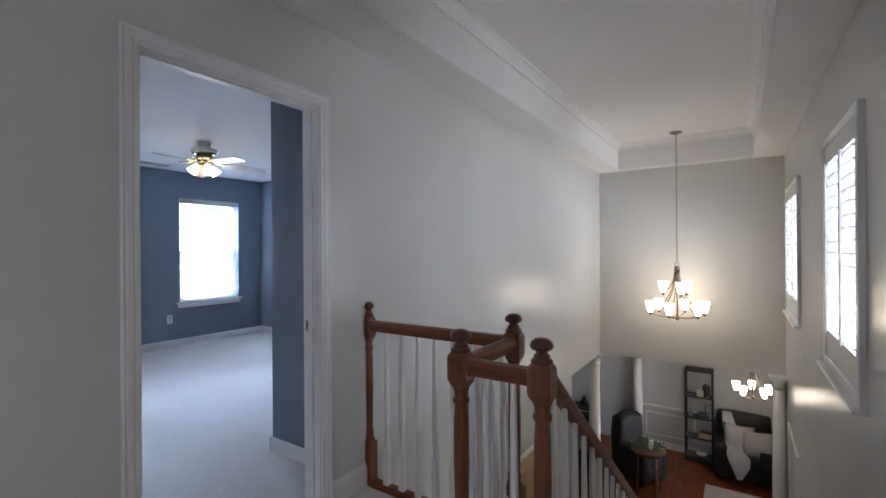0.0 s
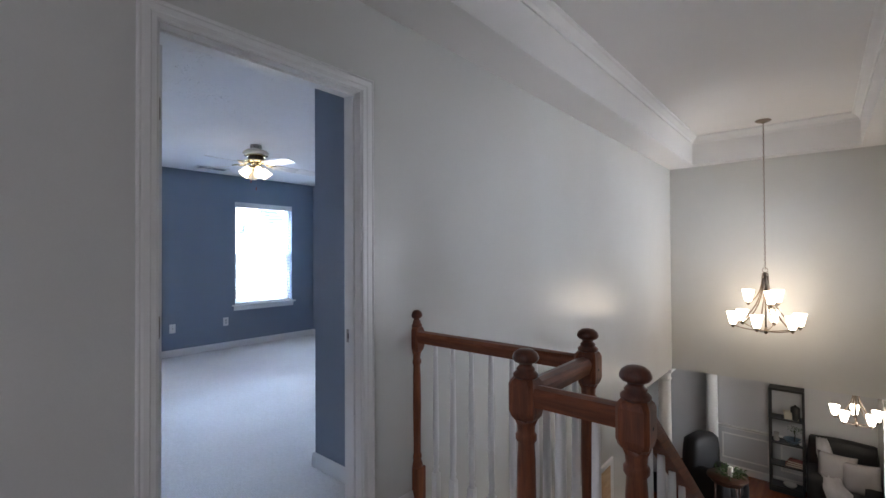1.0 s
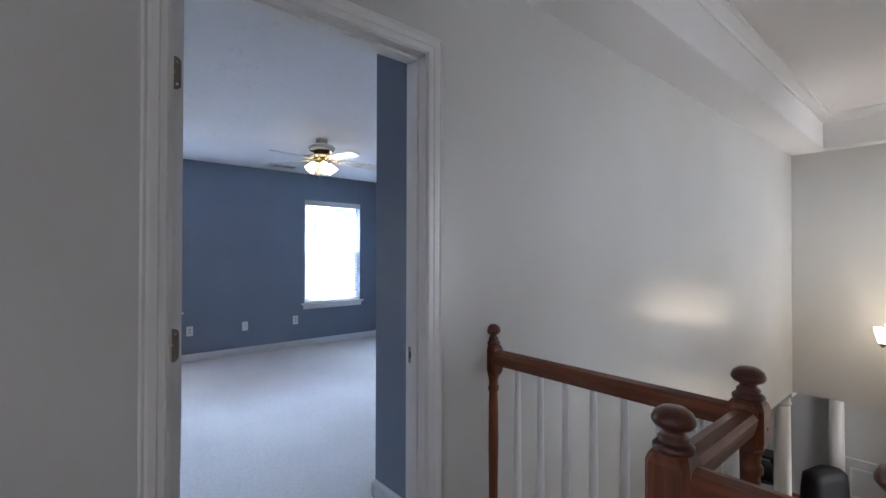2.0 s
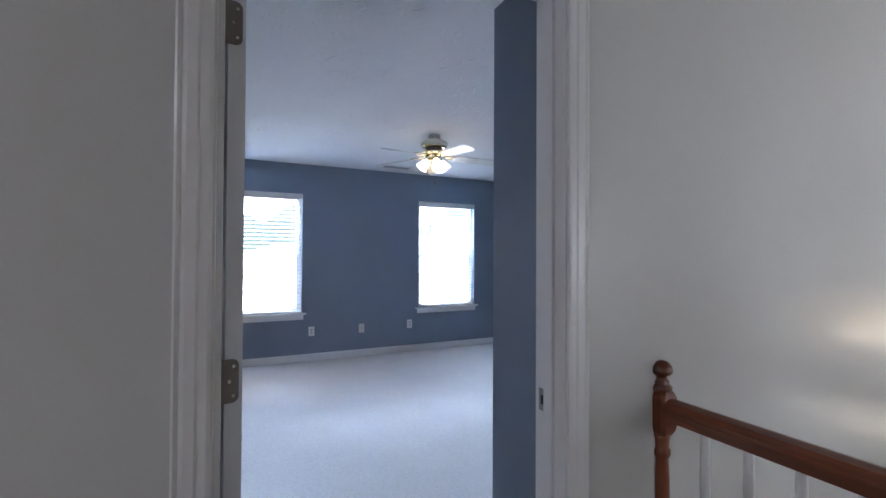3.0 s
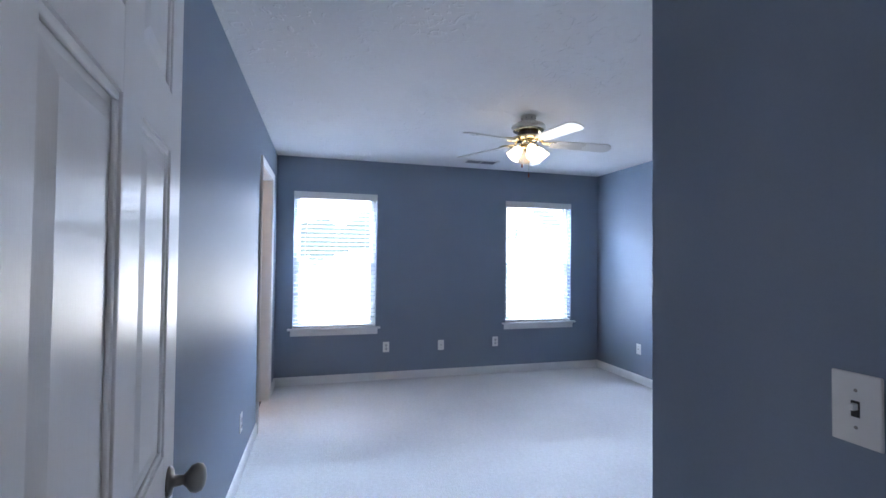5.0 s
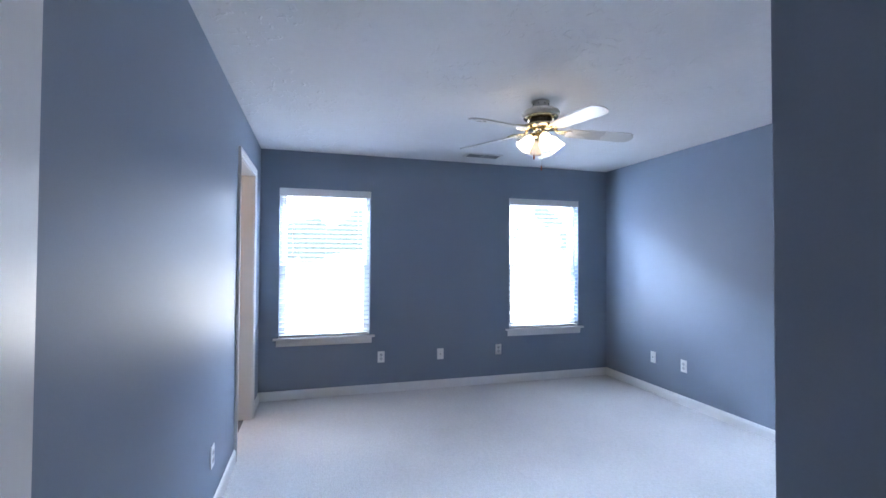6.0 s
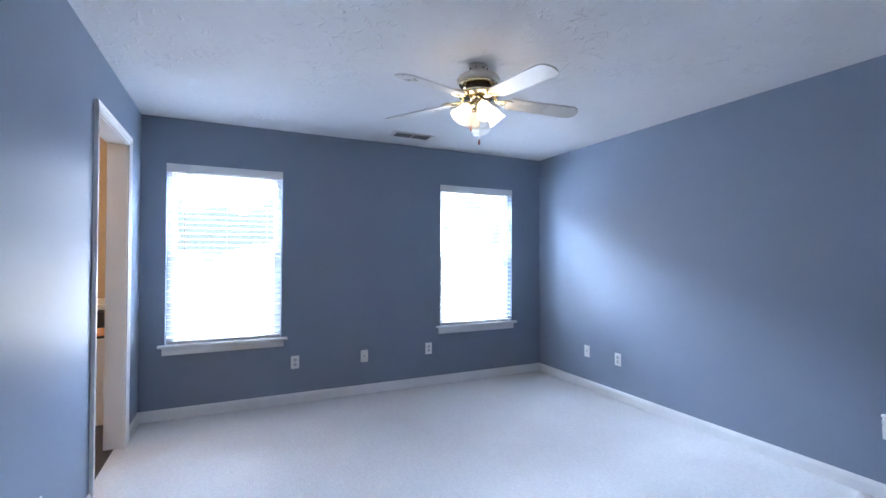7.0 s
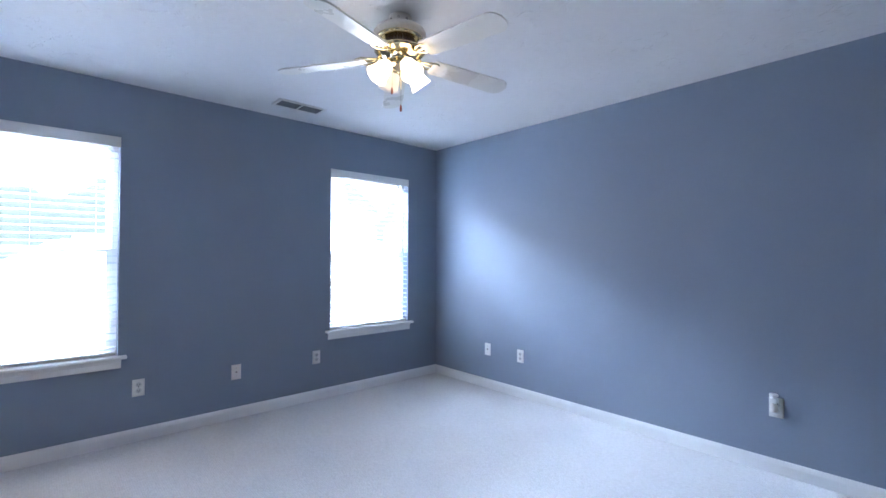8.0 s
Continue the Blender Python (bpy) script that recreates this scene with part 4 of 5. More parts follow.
# ---------------------------------------------------------------- plates, vents and small fittings
def wall_plate(kind, m, label, group="wall outlets"):
    """Plate in the local x-z plane, facing local -y."""
    ob = thing({"socket": "wall_outlet", "jack": "wall_jack", "switch": "light_switch"}[kind], label, {"socket": "outlet", "jack": "wall jack", "switch": "light switch"}[kind], group=group)
    bm = bmesh.new()
    box(bm, -0.036, 0.036, -0.006, 0.0, -0.058, 0.058, 0.0025)
    part("plate", bm, PLASTIC, ob)
    if kind == "socket":
        for z in (-0.020, 0.020):
            bm = bmesh.new()
            lathe(bm, [(0.0165, 0), (0.0165, 0.0025), (0.014, 0.003)], (0, -0.006, z), 18, Matrix.Rotation(radians(90), 4, "X"))
            s = part("socket_face", bm, SOCKET, ob)
            bm = bmesh.new()
            for x in (-0.0065, 0.0065):
                box(bm, x - 0.0014, x + 0.0014, -0.0096, -0.0088, z - 0.002, z + 0.007)
            lathe(bm, [(0.0028, 0), (0.0028, 0.0008)], (0, -0.0088, z - 0.008), 10, Matrix.Rotation(radians(90), 4, "X"))
            part("slot", bm, DARK, s)
    elif kind == "jack":
        bm = bmesh.new()
        lathe(bm, [(0.007, 0), (0.007, 0.004), (0.004, 0.008)], (0, -0.006, 0), 12, Matrix.Rotation(radians(90), 4, "X"))
        part("jack", bm, NICKEL, ob)
    else:
        bm = bmesh.new()
        box(bm, -0.006, 0.006, -0.0075, -0.0055, -0.013, 0.013)
        part("toggle_slot", bm, DARK, ob)
        bm = bmesh.new()
        box(bm, -0.004, 0.004, -0.018, -0.006, -0.001, 0.009, 0.001)
        part("toggle", bm, PLASTIC, ob)
    for z in ((0,) if kind == "socket" else (-0.03, 0.03)):
        bm = bmesh.new()
        lathe(bm, [(0.003, 0), (0.0025, 0.001)], (0, -0.006, z), 8, Matrix.Rotation(radians(90), 4, "X"))
        part("screw", bm, NICKEL, ob)
    ob.matrix_world = m
    return ob


WEST, NORTH, SOUTH = 90, 0, 180
for kind, y, z in (("socket", 2.127, 0.362), ("jack", 2.764, 0.359), ("socket", 3.437, 0.374)):
    wall_plate(kind, pose(XW, y, z, 0, 0, WEST), "white duplex outlet on the blue wall" if kind == "socket" else "white cable jack plate on the blue wall")
wall_plate("jack", pose(-5.312, YN, 0.372, 0, 0, NORTH), "white phone jack plate on the blue wall")
wall_plate("socket", pose(-4.917, YN, 0.370, 0, 0, NORTH), "white duplex outlet on the blue wall")
wall_plate("socket", pose(-3.035, YN, 0.388, 0, 0, NORTH), "white outlet with an air freshener plugged in")
wall_plate("socket", pose(-4.10, YS, 0.33, 0, 0, SOUTH), "white duplex outlet on the blue wall")
wall_plate("switch", pose(-1.632, JY, 1.118, 0, 0, NORTH), "white toggle light switch inside the door", "switches")

fresh = thing("air_freshener", "clear and white plug-in air freshener in an outlet", "air freshener", (-3.042, YN - 0.009, 0.408))
bm = bmesh.new()
box(bm, -0.019, 0.019, -0.034, 0.0, 0.010, 0.040, 0.006)
part("body", bm, PLASTIC, fresh)
bm = bmesh.new()
lathe(bm, [(0.004, -0.045), (0.017, -0.044), (0.019, -0.040), (0.019, -0.006), (0.012, 0.002), (0.010, 0.012)], (0, -0.022, 0.004), 16)
part("bottle", bm, SHADE_OFF, fresh, "cloudy clear refill bottle")
bm = bmesh.new()
lathe(bm, [(0.021, 0.0), (0.023, 0.004), (0.023, 0.012), (0.018, 0.015)], (0, -0.022, 0.050), 16)
lathe(bm, [(0.010, -0.012), (0.010, 0.002)], (0, -0.022, 0.050), 12)
part("cap", bm, PLASTIC, fresh)

vent = thing("ceiling_vent", "white metal ceiling register with louvred slots", "vent", (-5.725, 3.105, H))
bm = bmesh.new()
for a, b, c, d in ((-0.085, 0.085, -0.19, -0.165), (-0.085, 0.085, 0.165, 0.19), (-0.085, -0.060, -0.165, 0.165), (0.060, 0.085, -0.165, 0.165), (-0.060, 0.060, -0.006, 0.006)):
    box(bm, a, b, c, d, -0.008, 0.0, 0.002)
part("frame", bm, PLASTIC, vent)
# Dark sheet stands for the shade behind the slats.
bm = bmesh.new()
box(bm, -0.062, 0.062, -0.167, 0.167, -0.003, 0.0)
part("shade_backing", bm, DARK, vent)
for half in (-1, 1):
    for i in range(9):
        bm = bmesh.new()
        box(bm, -0.0065, 0.0065, -0.078, 0.078, -0.0008, 0.0008)
        bmesh.ops.transform(bm, matrix=Matrix.Translation((-0.053 + i * 0.01325, 0.086 * half, -0.006)) @ Matrix.Rotation(radians(35), 4, "Y"), verts=bm.verts[:])
        part("slat", bm, VENT_SHADE, vent)

copy_thing(vent, pose(-0.44, 7.78, HEAD, 0, 0, 90))

strike = thing("strike_plate", "nickel strike plate let into the door jamb", "strike plate", (XE + 0.028, DY1, 0.93))
bm = bmesh.new()
box(bm, -0.016, 0.016, -0.0015, 0.0, -0.030, 0.030, 0.0005)
part("plate", bm, NICKEL, strike)
bm = bmesh.new()
box(bm, -0.007, 0.007, -0.0022, -0.0012, -0.012, 0.012)
part("latch_hole", bm, DARK, strike)
for _z in (0.28, 1.06, 1.80):
    bm = bmesh.new()
    box(bm, XE - 0.004, XE + 0.030, DY0, DY0 + 0.002, _z - 0.045, _z + 0.045, 0.0005)
    tagged(part("hinge_leaf", bm, HINGE), "nickel hinge leaf on the door jamb", "hinge", "jamb hinges")

# bathroom glimpse
vanity = thing("vanity_cabinet", "white bathroom cabinet with a pale top", "cabinet", (-6.45, 0.30, 0.0))
bm = bmesh.new()
box(bm, -0.34, 0.30, -0.9, 0.5, 0.0, 0.67, 0.004)
part("body", bm, WHITE, vanity)
bm = bmesh.new()
box(bm, -0.34, -0.10, -0.9, 0.5, 0.67, 0.90)
part("back_panel", bm, WHITE, vanity)
bm = bmesh.new()
box(bm, -0.34, 0.32, -0.92, 0.52, 0.90, 0.935, 0.004)
part("countertop", bm, PLASTIC, vanity)
# Black block put in for the niche's shade, copper strip for its reflection.
niche_block = thing("niche_shade", "black block for the cabinet niche's shade, with a copper strip", "box", (-6.26, 0.66, 0.67))
bm = bmesh.new()
box(bm, -0.09, 0.10, -0.13, 0.13, 0.0, 0.205, 0.006)
part("body", bm, IRON, niche_block)
bm = bmesh.new()
box(bm, 0.10, 0.104, -0.11, 0.11, 0.02, 0.085, 0.001)
part("reflection_strip", bm, COPPER, niche_block, "copper strip for the reflection in the niche")


# ---------------------------------------------------------------- downstairs
def column(x, y, r):
    c = thing("column", "round white painted column with a moulded capital", "column", (x, y, LOW), "foyer columns")
    h = HEAD - LOW
    bm = bmesh.new()
    lathe(bm, [(r, 0.16), (r, 0.9), (r * 0.86, h - 0.16)], n=28)
    part("shaft", bm, WHITE, c)
    bm = bmesh.new()
    lathe(bm, [(r * 1.25, 0.06), (r * 1.35, 0.08), (r * 1.30, 0.11), (r * 1.1, 0.13), (r * 1.05, 0.165)], n=28)
    box(bm, -r * 1.4, r * 1.4, -r * 1.4, r * 1.4, 0, 0.06, 0.003)
    part("base", bm, WHITE, c)
    bm = bmesh.new()
    lathe(bm, [(r * 0.86, h - 0.165), (r * 1.0, h - 0.15), (r * 1.0, h - 0.135), (r * 0.88, h - 0.12), (r * 0.9, h - 0.08), (r * 1.2, h - 0.045), (r * 1.25, h - 0.035)], n=28)
    box(bm, -r * 1.3, r * 1.3, -r * 1.3, r * 1.3, h - 0.036, h, 0.003)
    part("capital", bm, WHITE, c)
    return c


column(-1.37, 7.30, 0.088)
column(-1.32, 10.37, 0.100)
column(0.86, 7.28, 0.075)

shelf = thing("ladder_shelf", "tall black metal ladder shelf with glass shelves, half full", "shelf", (-0.20, 10.30, LOW))
SW = 0.225
for sx in (-SW, SW):
    for sy in (-0.13, 0.13):
        bm = bmesh.new()
        box(bm, sx - 0.015, sx + 0.015, sy - 0.012, sy + 0.012, 0, 1.72, 0.002)
        part("post", bm, IRON, shelf)
bm = bmesh.new()
box(bm, -SW - 0.015, SW + 0.015, -0.145, 0.145, 1.72, 1.76, 0.003)
part("top", bm, IRON, shelf)
SHELF_Z = (0.10, 0.46, 0.84, 1.25)
for z in SHELF_Z:
    bm = bmesh.new()
    for a, b, c, d in ((-SW, SW, -0.14, -0.12), (-SW, SW, 0.12, 0.14), (-SW, -SW + 0.02, -0.12, 0.12), (SW - 0.02, SW, -0.12, 0.12)):
        box(bm, a, b, c, d, z - 0.02, z, 0.001)
    f = part("shelf_frame", bm, IRON, shelf)
    bm = bmesh.new()
    box(bm, -SW + 0.005, SW - 0.005, -0.125, 0.125, z + 0.0005, z + 0.006)
    part("shelf_board", bm, SMOKED, f, "smoky glass shelf")
bm = bmesh.new()
box(bm, -SW + 0.015, SW - 0.015, -0.145, 0.14, 0.0, 0.075, 0.003)
part("drawer", bm, IRON, shelf)


def book(x, y, z, w, d, h, material, label, turn=0.0):
    b = thing("book", label, "book", (x, y, z), "books on the ladder shelf")
    bm = bmesh.new()
    box(bm, -w / 2, w / 2, -d / 2, d / 2, 0.0, 0.004)
    box(bm, -w / 2, w / 2, -d / 2, d / 2, h - 0.004, h)
    box(bm, -w / 2, w / 2, d / 2 - 0.004, d / 2, 0.004, h - 0.004)
    part("cover", bm, material, b)
    bm = bmesh.new()
    box(bm, -w / 2 + 0.004, w / 2 - 0.004, -d / 2 + 0.004, d / 2 - 0.004, 0.0042, h - 0.0042)
    part("pages", bm, PAPER, b)
    b.rotation_euler = (0, 0, radians(turn))
    return b


for i in range(4):
    book(-0.13 - 0.01 * i, 10.27, LOW + 1.257 + 0.030 * i, 0.20 - 0.012 * i, 0.15, 0.028, PAPER, "pale book in a flat stack", 3 * i)
for i in range(3):
    book(-0.10 + 0.01 * i, 10.27, LOW + 0.467 + 0.033 * i, 0.24 - 0.02 * i, 0.16, 0.031, REDCLOTH, "dull red book in a flat stack", -4 * i)


def vase(name, label, category, at, profile, material):
    v = thing(name, label, category, at)
    bm = bmesh.new()
    lathe(bm, profile, n=22)
    part("body", bm, material, v)
    return v


vase("lantern", "square-shouldered black lantern on a shelf", "lantern", (-0.08, 10.25, LOW + 1.257), [(0.06, 0), (0.065, 0.01), (0.065, 0.20), (0.05, 0.215), (0.02, 0.23), (0.01, 0.25)], IRON)
vase("vase", "blue glazed bowl on a shelf", "bowl", (-0.12, 10.25, LOW + 0.847), [(0.05, 0), (0.09, 0.03), (0.13, 0.075), (0.125, 0.078), (0.085, 0.036), (0.03, 0.012)], BLUEGLASS)
vase("vase", "small clear grey glass vase", "vase", (-0.34, 10.25, LOW + 0.847), [(0.035, 0), (0.045, 0.03), (0.030, 0.09), (0.042, 0.14), (0.039, 0.14), (0.026, 0.09), (0.02, 0.01)], LINEN)
vase("jar", "small white ceramic jar", "jar", (0.00, 10.24, LOW + 0.847), [(0.03, 0), (0.04, 0.02), (0.04, 0.06), (0.022, 0.075), (0.01, 0.09)], PLASTIC)
vase("bowl", "shallow white bowl on the lowest shelf", "bowl", (-0.16, 10.24, LOW + 0.107), [(0.04, 0), (0.075, 0.02), (0.095, 0.05), (0.090, 0.05), (0.06, 0.022), (0.02, 0.010)], PLASTIC)
bon = thing("potted_plant", "small dark leafy plant on a shelf", "plant", (-0.10, 10.27, LOW + 0.925))
bm = bmesh.new()
tube(bm, [(0, 0, -0.065), (0.012, 0, 0.06), (-0.006, 0, 0.13)], 0.008, 6)
part("stem", bm, IRON, bon)
bm = bmesh.new()
rng = random.Random(4)
for i in range(60):
    a, r, z = rng.uniform(0, 6.28), rng.uniform(0, 0.10), rng.uniform(0.10, 0.20)
    q = bmesh.new()
    prism(q, [(-0.004, 0), (0.0, -0.008), (0.026, 0), (0.0, 0.008)], -0.0006, 0.0006, "z")
    take(bm, q, Matrix.Translation((r * math.cos(a), r * math.sin(a), z)) @ Euler((rng.uniform(-0.6, 0.6), rng.uniform(-0.6, 0.6), a)).to_matrix().to_4x4())
tagged(part("leaves", bm, LEAF, bon), kind="stuff")


def soft(bm, x0, x1, y0, y1, z0, z1, puff, seed=1):
    """A cushion: a box with rounded, puffed faces and a little unevenness."""
    q = bmesh.new()
    bmesh.ops.create_cube(q, size=2)
    bmesh.ops.subdivide_edges(q, edges=q.edges[:], cuts=5, use_grid_fill=True)
    s = Vector(((x1 - x0) / 2, (y1 - y0) / 2, (z1 - z0) / 2))
    c = Vector(((x0 + x1) / 2, (y0 + y1) / 2, (z0 + z1) / 2))
    for v in q.verts:
        p = v.co.copy()
        r = p.normalized() * 1.35
        p = p.lerp(r, puff)
        n = 1 + 0.03 * noise.noise(p * 1.7 + Vector((seed, 0, 0)))
        v.co = c + Vector((p.x * s.x, p.y * s.y, p.z * s.z)) * n
    for f in q.faces:
        f.smooth = True
    return take(bm, q)


def sofa(name, label, category, at, width, turn, back=0.90, depth=0.85, puff=0.22):
    s = thing(name, label, category)
    w = width / 2
    bm = bmesh.new()
    box(bm, -w + 0.05, w - 0.05, -depth / 2 + 0.05, depth / 2, 0.08, 0.34, 0.02)
    part("base", bm, BLACK, s)
    bm = bmesh.new()
    soft(bm, -w + 0.16, w - 0.16, -depth / 2, depth / 2 - 0.22, 0.32, 0.50, 0.25)
    part("seat_cushion", bm, BLACK, s)
    bm = bmesh.new()
    soft(bm, -w + 0.02, w - 0.02, depth / 2 - 0.26, depth / 2, 0.30, back, puff, 2)
    part("backrest", bm, BLACK, s)
    for sx in (-1, 1):
        bm = bmesh.new()
        xa, xb = sorted((sx * w, sx * (w - 0.20)))
        soft(bm, xa, xb, -depth / 2 + 0.02, depth / 2 - 0.04, 0.08, 0.62, 0.25, 3)
        part("armrest", bm, BLACK, s)
        for sy in (-1, 1):
            bm = bmesh.new()
            box(bm, sx * (w - 0.09) - 0.025, sx * (w - 0.09) + 0.025, sy * (depth / 2 - 0.1) - 0.025, sy * (depth / 2 - 0.1) + 0.025, 0, 0.10, 0.003)
            part("leg", bm, IRON, s)
    s.matrix_world = pose(*at, 0, 0, turn)
    return s


sofa("loveseat", "black leather loveseat with pillows and a throw", "sofa", (0.50, 10.02, LOW), 0.86, 0, 1.04, 0.80)


def pillow(label, m, size=0.42):
    p = thing("throw_pillow", label, "pillow", group="loveseat pillows")
    bm = bmesh.new()
    q = bmesh.new()
    bmesh.ops.create_grid(q, x_segments=10, y_segments=10, size=size / 2)
    for v in q.verts:
        u, w = min(1.0, abs(v.co.x) / (size / 2)), min(1.0, abs(v.co.y) / (size / 2))
        v.co.z = 0.07 * ((1 - u ** 2.4) * (1 - w ** 2.4)) ** 0.55
        v.co.x *= 1 - 0.07 * (1 - w ** 2)
        v.co.y *= 1 - 0.07 * (1 - u ** 2)
    lower = q.copy()
    for v in lower.verts:
        v.co.z *= -1
    bmesh.ops.reverse_faces(lower, faces=lower.faces[:])
    for f in [*q.faces, *lower.faces]:
        f.smooth = True
    take(bm, q)
    take(bm, lower)
    bmesh.ops.remove_doubles(bm, verts=bm.verts[:], dist=1e-4)
    part("cover", bm, LINEN, p)
    p.matrix_world = m
    return p


pillow("grey linen throw pillow leaning on the loveseat", pose(0.43, 9.87, LOW + 0.71, 72, 4, 6), 0.48)
pillow("pale grey linen throw pillow leaning on the loveseat", pose(0.70, 9.78, LOW + 0.68, 68, -6, -8), 0.46)
throw = thing("throw_blanket", "white knitted throw draped over the loveseat", "blanket", (0.23, 9.95, LOW))
bm = bmesh.new()
path = [(0.02, 0.25, 1.06), (0.03, 0.10, 1.06), (0.06, -0.02, 0.90), (0.10, -0.10, 0.68), (0.16, -0.28, 0.54), (0.20, -0.44, 0.52), (0.22, -0.475, 0.38), (0.21, -0.485, 0.16)]
wid = [0.10, 0.12, 0.16, 0.14, 0.20, 0.26, 0.22, 0.06]
rows_ = []
for (x, y, z), w in zip(path, wid):
    row = []
    for k in range(9):
        u = k / 8 - 0.5
        row.append(bm.verts.new((x + u * w * 1.3, y + 0.018 * math.sin(k * 1.9 + z * 7), z + 0.012 * math.cos(k * 2.3))))
    rows_.append(row)
for a, b in zip(rows_, rows_[1:]):
    for k in range(8):
        bm.faces.new((a[k], a[k + 1], b[k + 1], b[k])).smooth = True
q = bmesh.ops.solidify(bm, geom=bm.faces[:], thickness=0.012)
part("cloth", bm, THROW, throw)

sofa("armchair", "dark leather armchair with a high rounded back", "armchair", (-1.06, 8.98, LOW), 0.60, 62, 1.06, 0.74, 0.50)
sofa("armchair", "dark leather armchair in the shaded living room", "armchair", (-2.19, 8.9, LOW), 0.80, 20, 0.85, 0.80)
pillow("pale pillow on a dark armchair", pose(-1.84, 8.62, LOW + 0.62, 60, 0, 20), 0.36)

tab = thing("side_table", "round dark brown wooden side table with slim legs", "side table", (-0.83, 8.56, LOW + 0.0))
bm = bmesh.new()
lathe(bm, [(0.22, 0.695), (0.265, 0.70), (0.27, 0.71), (0.265, 0.722), (0.0, 0.723)], n=32)
part("tabletop", bm, DARKOAK, tab)
bm = bmesh.new()
lathe(bm, [(0.20, 0.635), (0.215, 0.64), (0.215, 0.695)], n=28)
part("apron", bm, DARKOAK, tab)
for k in range(4):
    a = radians(45 + 90 * k)
    bm = bmesh.new()
    tube(bm, [(0.19 * math.cos(a), 0.19 * math.sin(a), 0.67), (0.20 * math.cos(a), 0.20 * math.sin(a), 0.3), (0.225 * math.cos(a), 0.225 * math.sin(a), 0.0)], 0.014, 8)
    part("leg", bm, DARKOAK, tab)
wreath = thing("table_centrepiece", "green leafy centrepiece round a white candle", "plant", (-0.79, 8.58, LOW + 0.723))
bm = bmesh.new()
for i in range(160):
    a, r = rng.uniform(0, 6.28), rng.uniform(0.07, 0.19)
    q = bmesh.new()
    prism(q, [(-0.01, 0), (0.0, -0.012), (0.045, 0), (0.0, 0.012)], -0.0008, 0.0008, "z")
    take(bm, q, Matrix.Translation((r * math.cos(a), r * math.sin(a), rng.uniform(0.01, 0.11))) @ Euler((rng.uniform(-0.8, 0.8), rng.uniform(-1.0, 0.4), a + rng.uniform(-1, 1))).to_matrix().to_4x4())
tagged(part("leaves", bm, LEAF, wreath), kind="stuff")
bm = bmesh.new()
lathe(bm, [(0.035, 0.0), (0.036, 0.01), (0.036, 0.13), (0.030, 0.138), (0.004, 0.136)], n=18)
part("candle", bm, PLASTIC, wreath, "white pillar candle")

cons = thing("console_table", "dark narrow console table with small ornaments", "table", (-2.45, 9.95, LOW))
bm = bmesh.new()
box(bm, -0.45, 0.45, -0.18, 0.18, 0.72, 0.76, 0.004)
part("tabletop", bm, IRON, cons)
for sx in (-1, 1):
    for sy in (-1, 1):
        bm = bmesh.new()
        box(bm, sx * 0.41 - 0.02, sx * 0.41 + 0.02, sy * 0.15 - 0.02, sy * 0.15 + 0.02, 0, 0.72, 0.002)
        part("leg", bm, IRON, cons)
vase("vase", "dark vase on the console table", "vase", (-2.30, 9.95, LOW + 0.76), [(0.05, 0), (0.08, 0.06), (0.05, 0.14), (0.025, 0.18), (0.035, 0.20)], IRON)
vase("vase", "pale jar on the console table", "jar", (-2.60, 9.95, LOW + 0.76), [(0.05, 0), (0.06, 0.04), (0.05, 0.09), (0.03, 0.11)], PAPER)

bm = bmesh.new()
box(bm, -0.05, 0.90, 7.85, 9.34, LOW, LOW + 0.012, 0.004)
rug = tagged(part("area_rug", bm, RUG), "pale woven area rug on the hardwood floor", "rug")

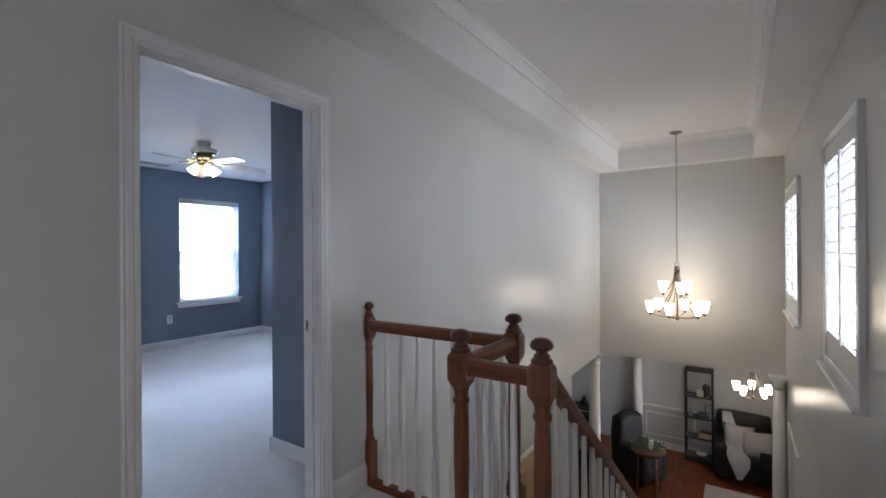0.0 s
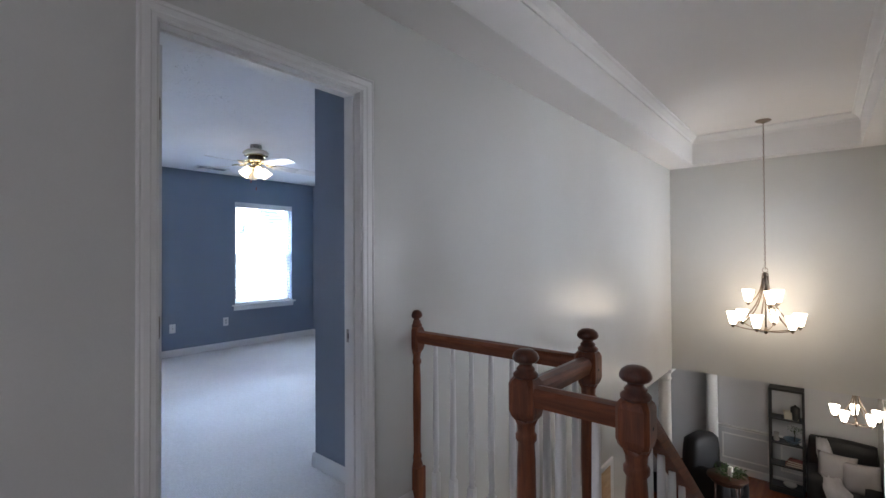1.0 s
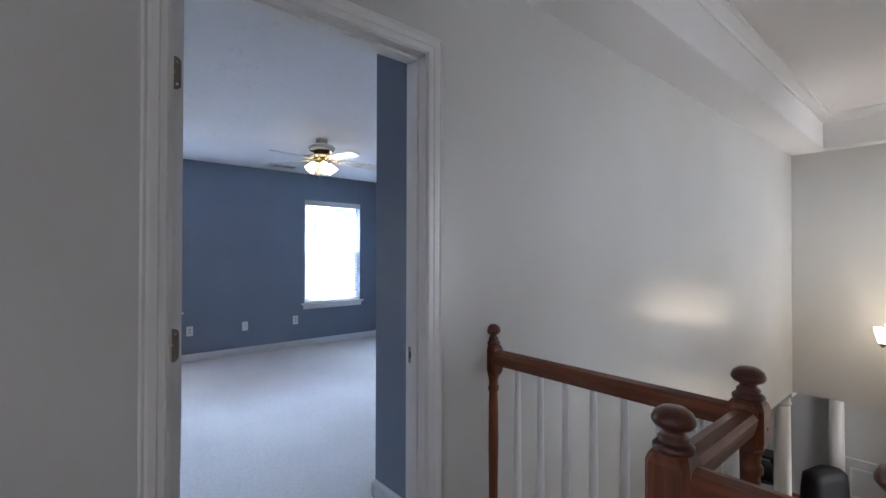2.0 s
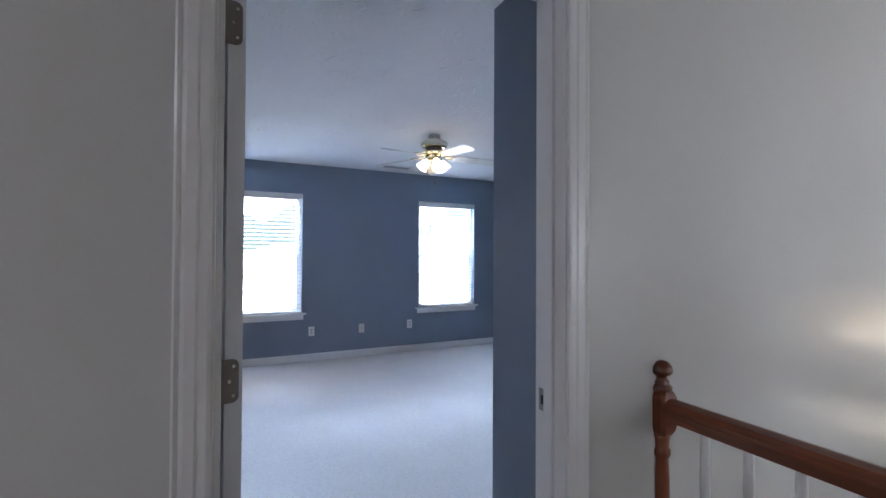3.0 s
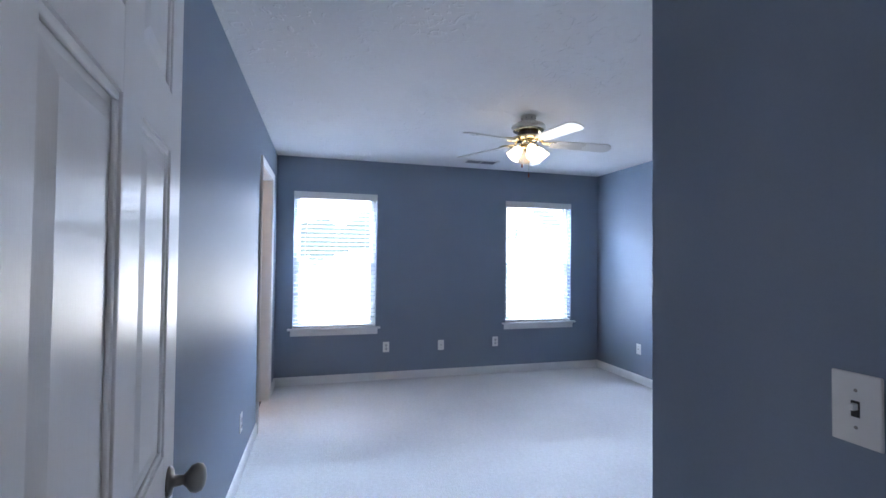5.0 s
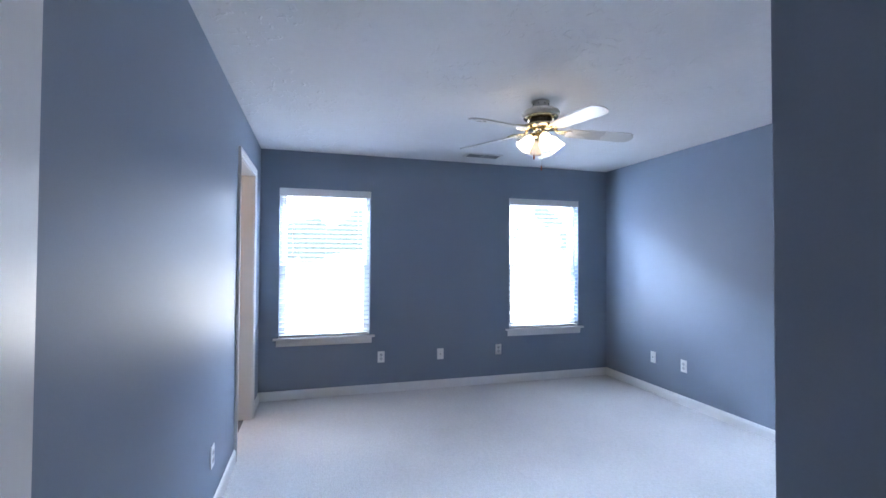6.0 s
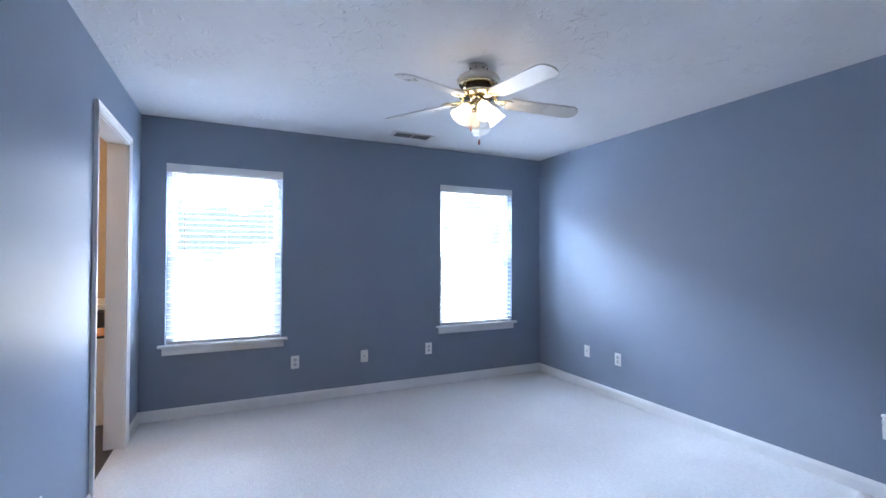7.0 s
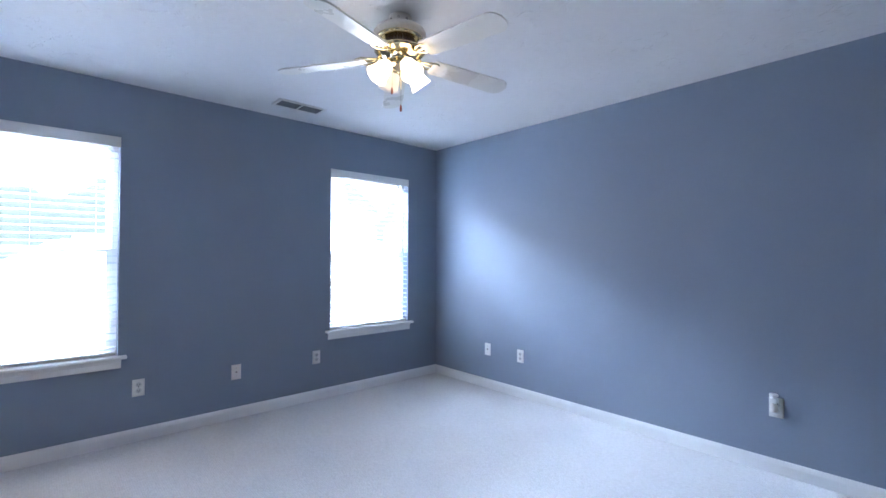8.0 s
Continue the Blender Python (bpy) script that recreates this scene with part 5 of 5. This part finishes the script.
# lower doorways
casing("trim_casing_front_door", "y", XR, -1, 5.95, 6.87, -0.77, LOW)
fdoor = tagged(new("door_2"), "white panelled front door, closed", "door", kind="structure")
bm = bmesh.new()
box(bm, XR + 0.03, XR + 0.075, 5.955, 6.865, LOW + 0.01, -0.775, 0.002)
part("leaf", bm, DOORW, fdoor)
for a, b in ((6.06, 6.37), (6.45, 6.76)):
    for c, d in ((0.25, 0.85), (1.0, 1.85)):
        bm = bmesh.new()
        box(bm, XR + 0.020, XR + 0.032, a, b, LOW + c, LOW + d, 0.006)
        part("panel", bm, DOORW, fdoor)
bm = bmesh.new()
lathe(bm, [(0.028, 0), (0.028, 0.006), (0.010, 0.010), (0.010, 0.03), (0.026, 0.045), (0.026, 0.058), (0.006, 0.066)], (XR + 0.030, 6.03, LOW + 0.95), 18, Matrix.Rotation(radians(-90), 4, "Y"))
part("knob", bm, BRASS, fdoor)
# Assumed door: a tan panelled leaf with casing covers a beige patch here.
casing("trim_casing_assumed_door", "y", XH, 1, 4.30, 4.95, -0.72, LOW)
tdoor = tagged(new("door_3"), "assumed tan panelled leaf on the lower foyer wall", "door", kind="structure")
bm = bmesh.new()
box(bm, XH + 0.002, XH + 0.012, 4.30, 4.95, LOW + 0.01, -0.72, 0.002)
part("leaf", bm, TANW, tdoor)
bm = bmesh.new()
box(bm, XH + 0.010, XH + 0.018, 4.40, 4.85, LOW + 1.1, -0.84, 0.004)
part("panel", bm, TANW, tdoor)
bm = bmesh.new()
box(bm, XH + 0.010, XH + 0.018, 4.40, 4.85, LOW + 0.2, LOW + 0.95, 0.004)
part("panel", bm, TANW, tdoor)

# unseen fill lamp, added over the landing's far end to brighten the hall
lamp = thing("unseen_fill_lamp", "added fill lamp, unseen, shaped as a flush ceiling bowl", "ceiling light", (0.0, -1.2, H))
bm = bmesh.new()
lathe(bm, [(0.17, 0.0), (0.175, -0.012), (0.165, -0.022)], n=32)
part("pan", bm, NICKEL, lamp)
bm = bmesh.new()
lathe(bm, [(0.160, -0.020), (0.150, -0.055), (0.115, -0.085), (0.06, -0.100), (0.01, -0.104)], n=32)
part("bowl", bm, FILL_GLOW, lamp, "glowing bowl of the added fill lamp")
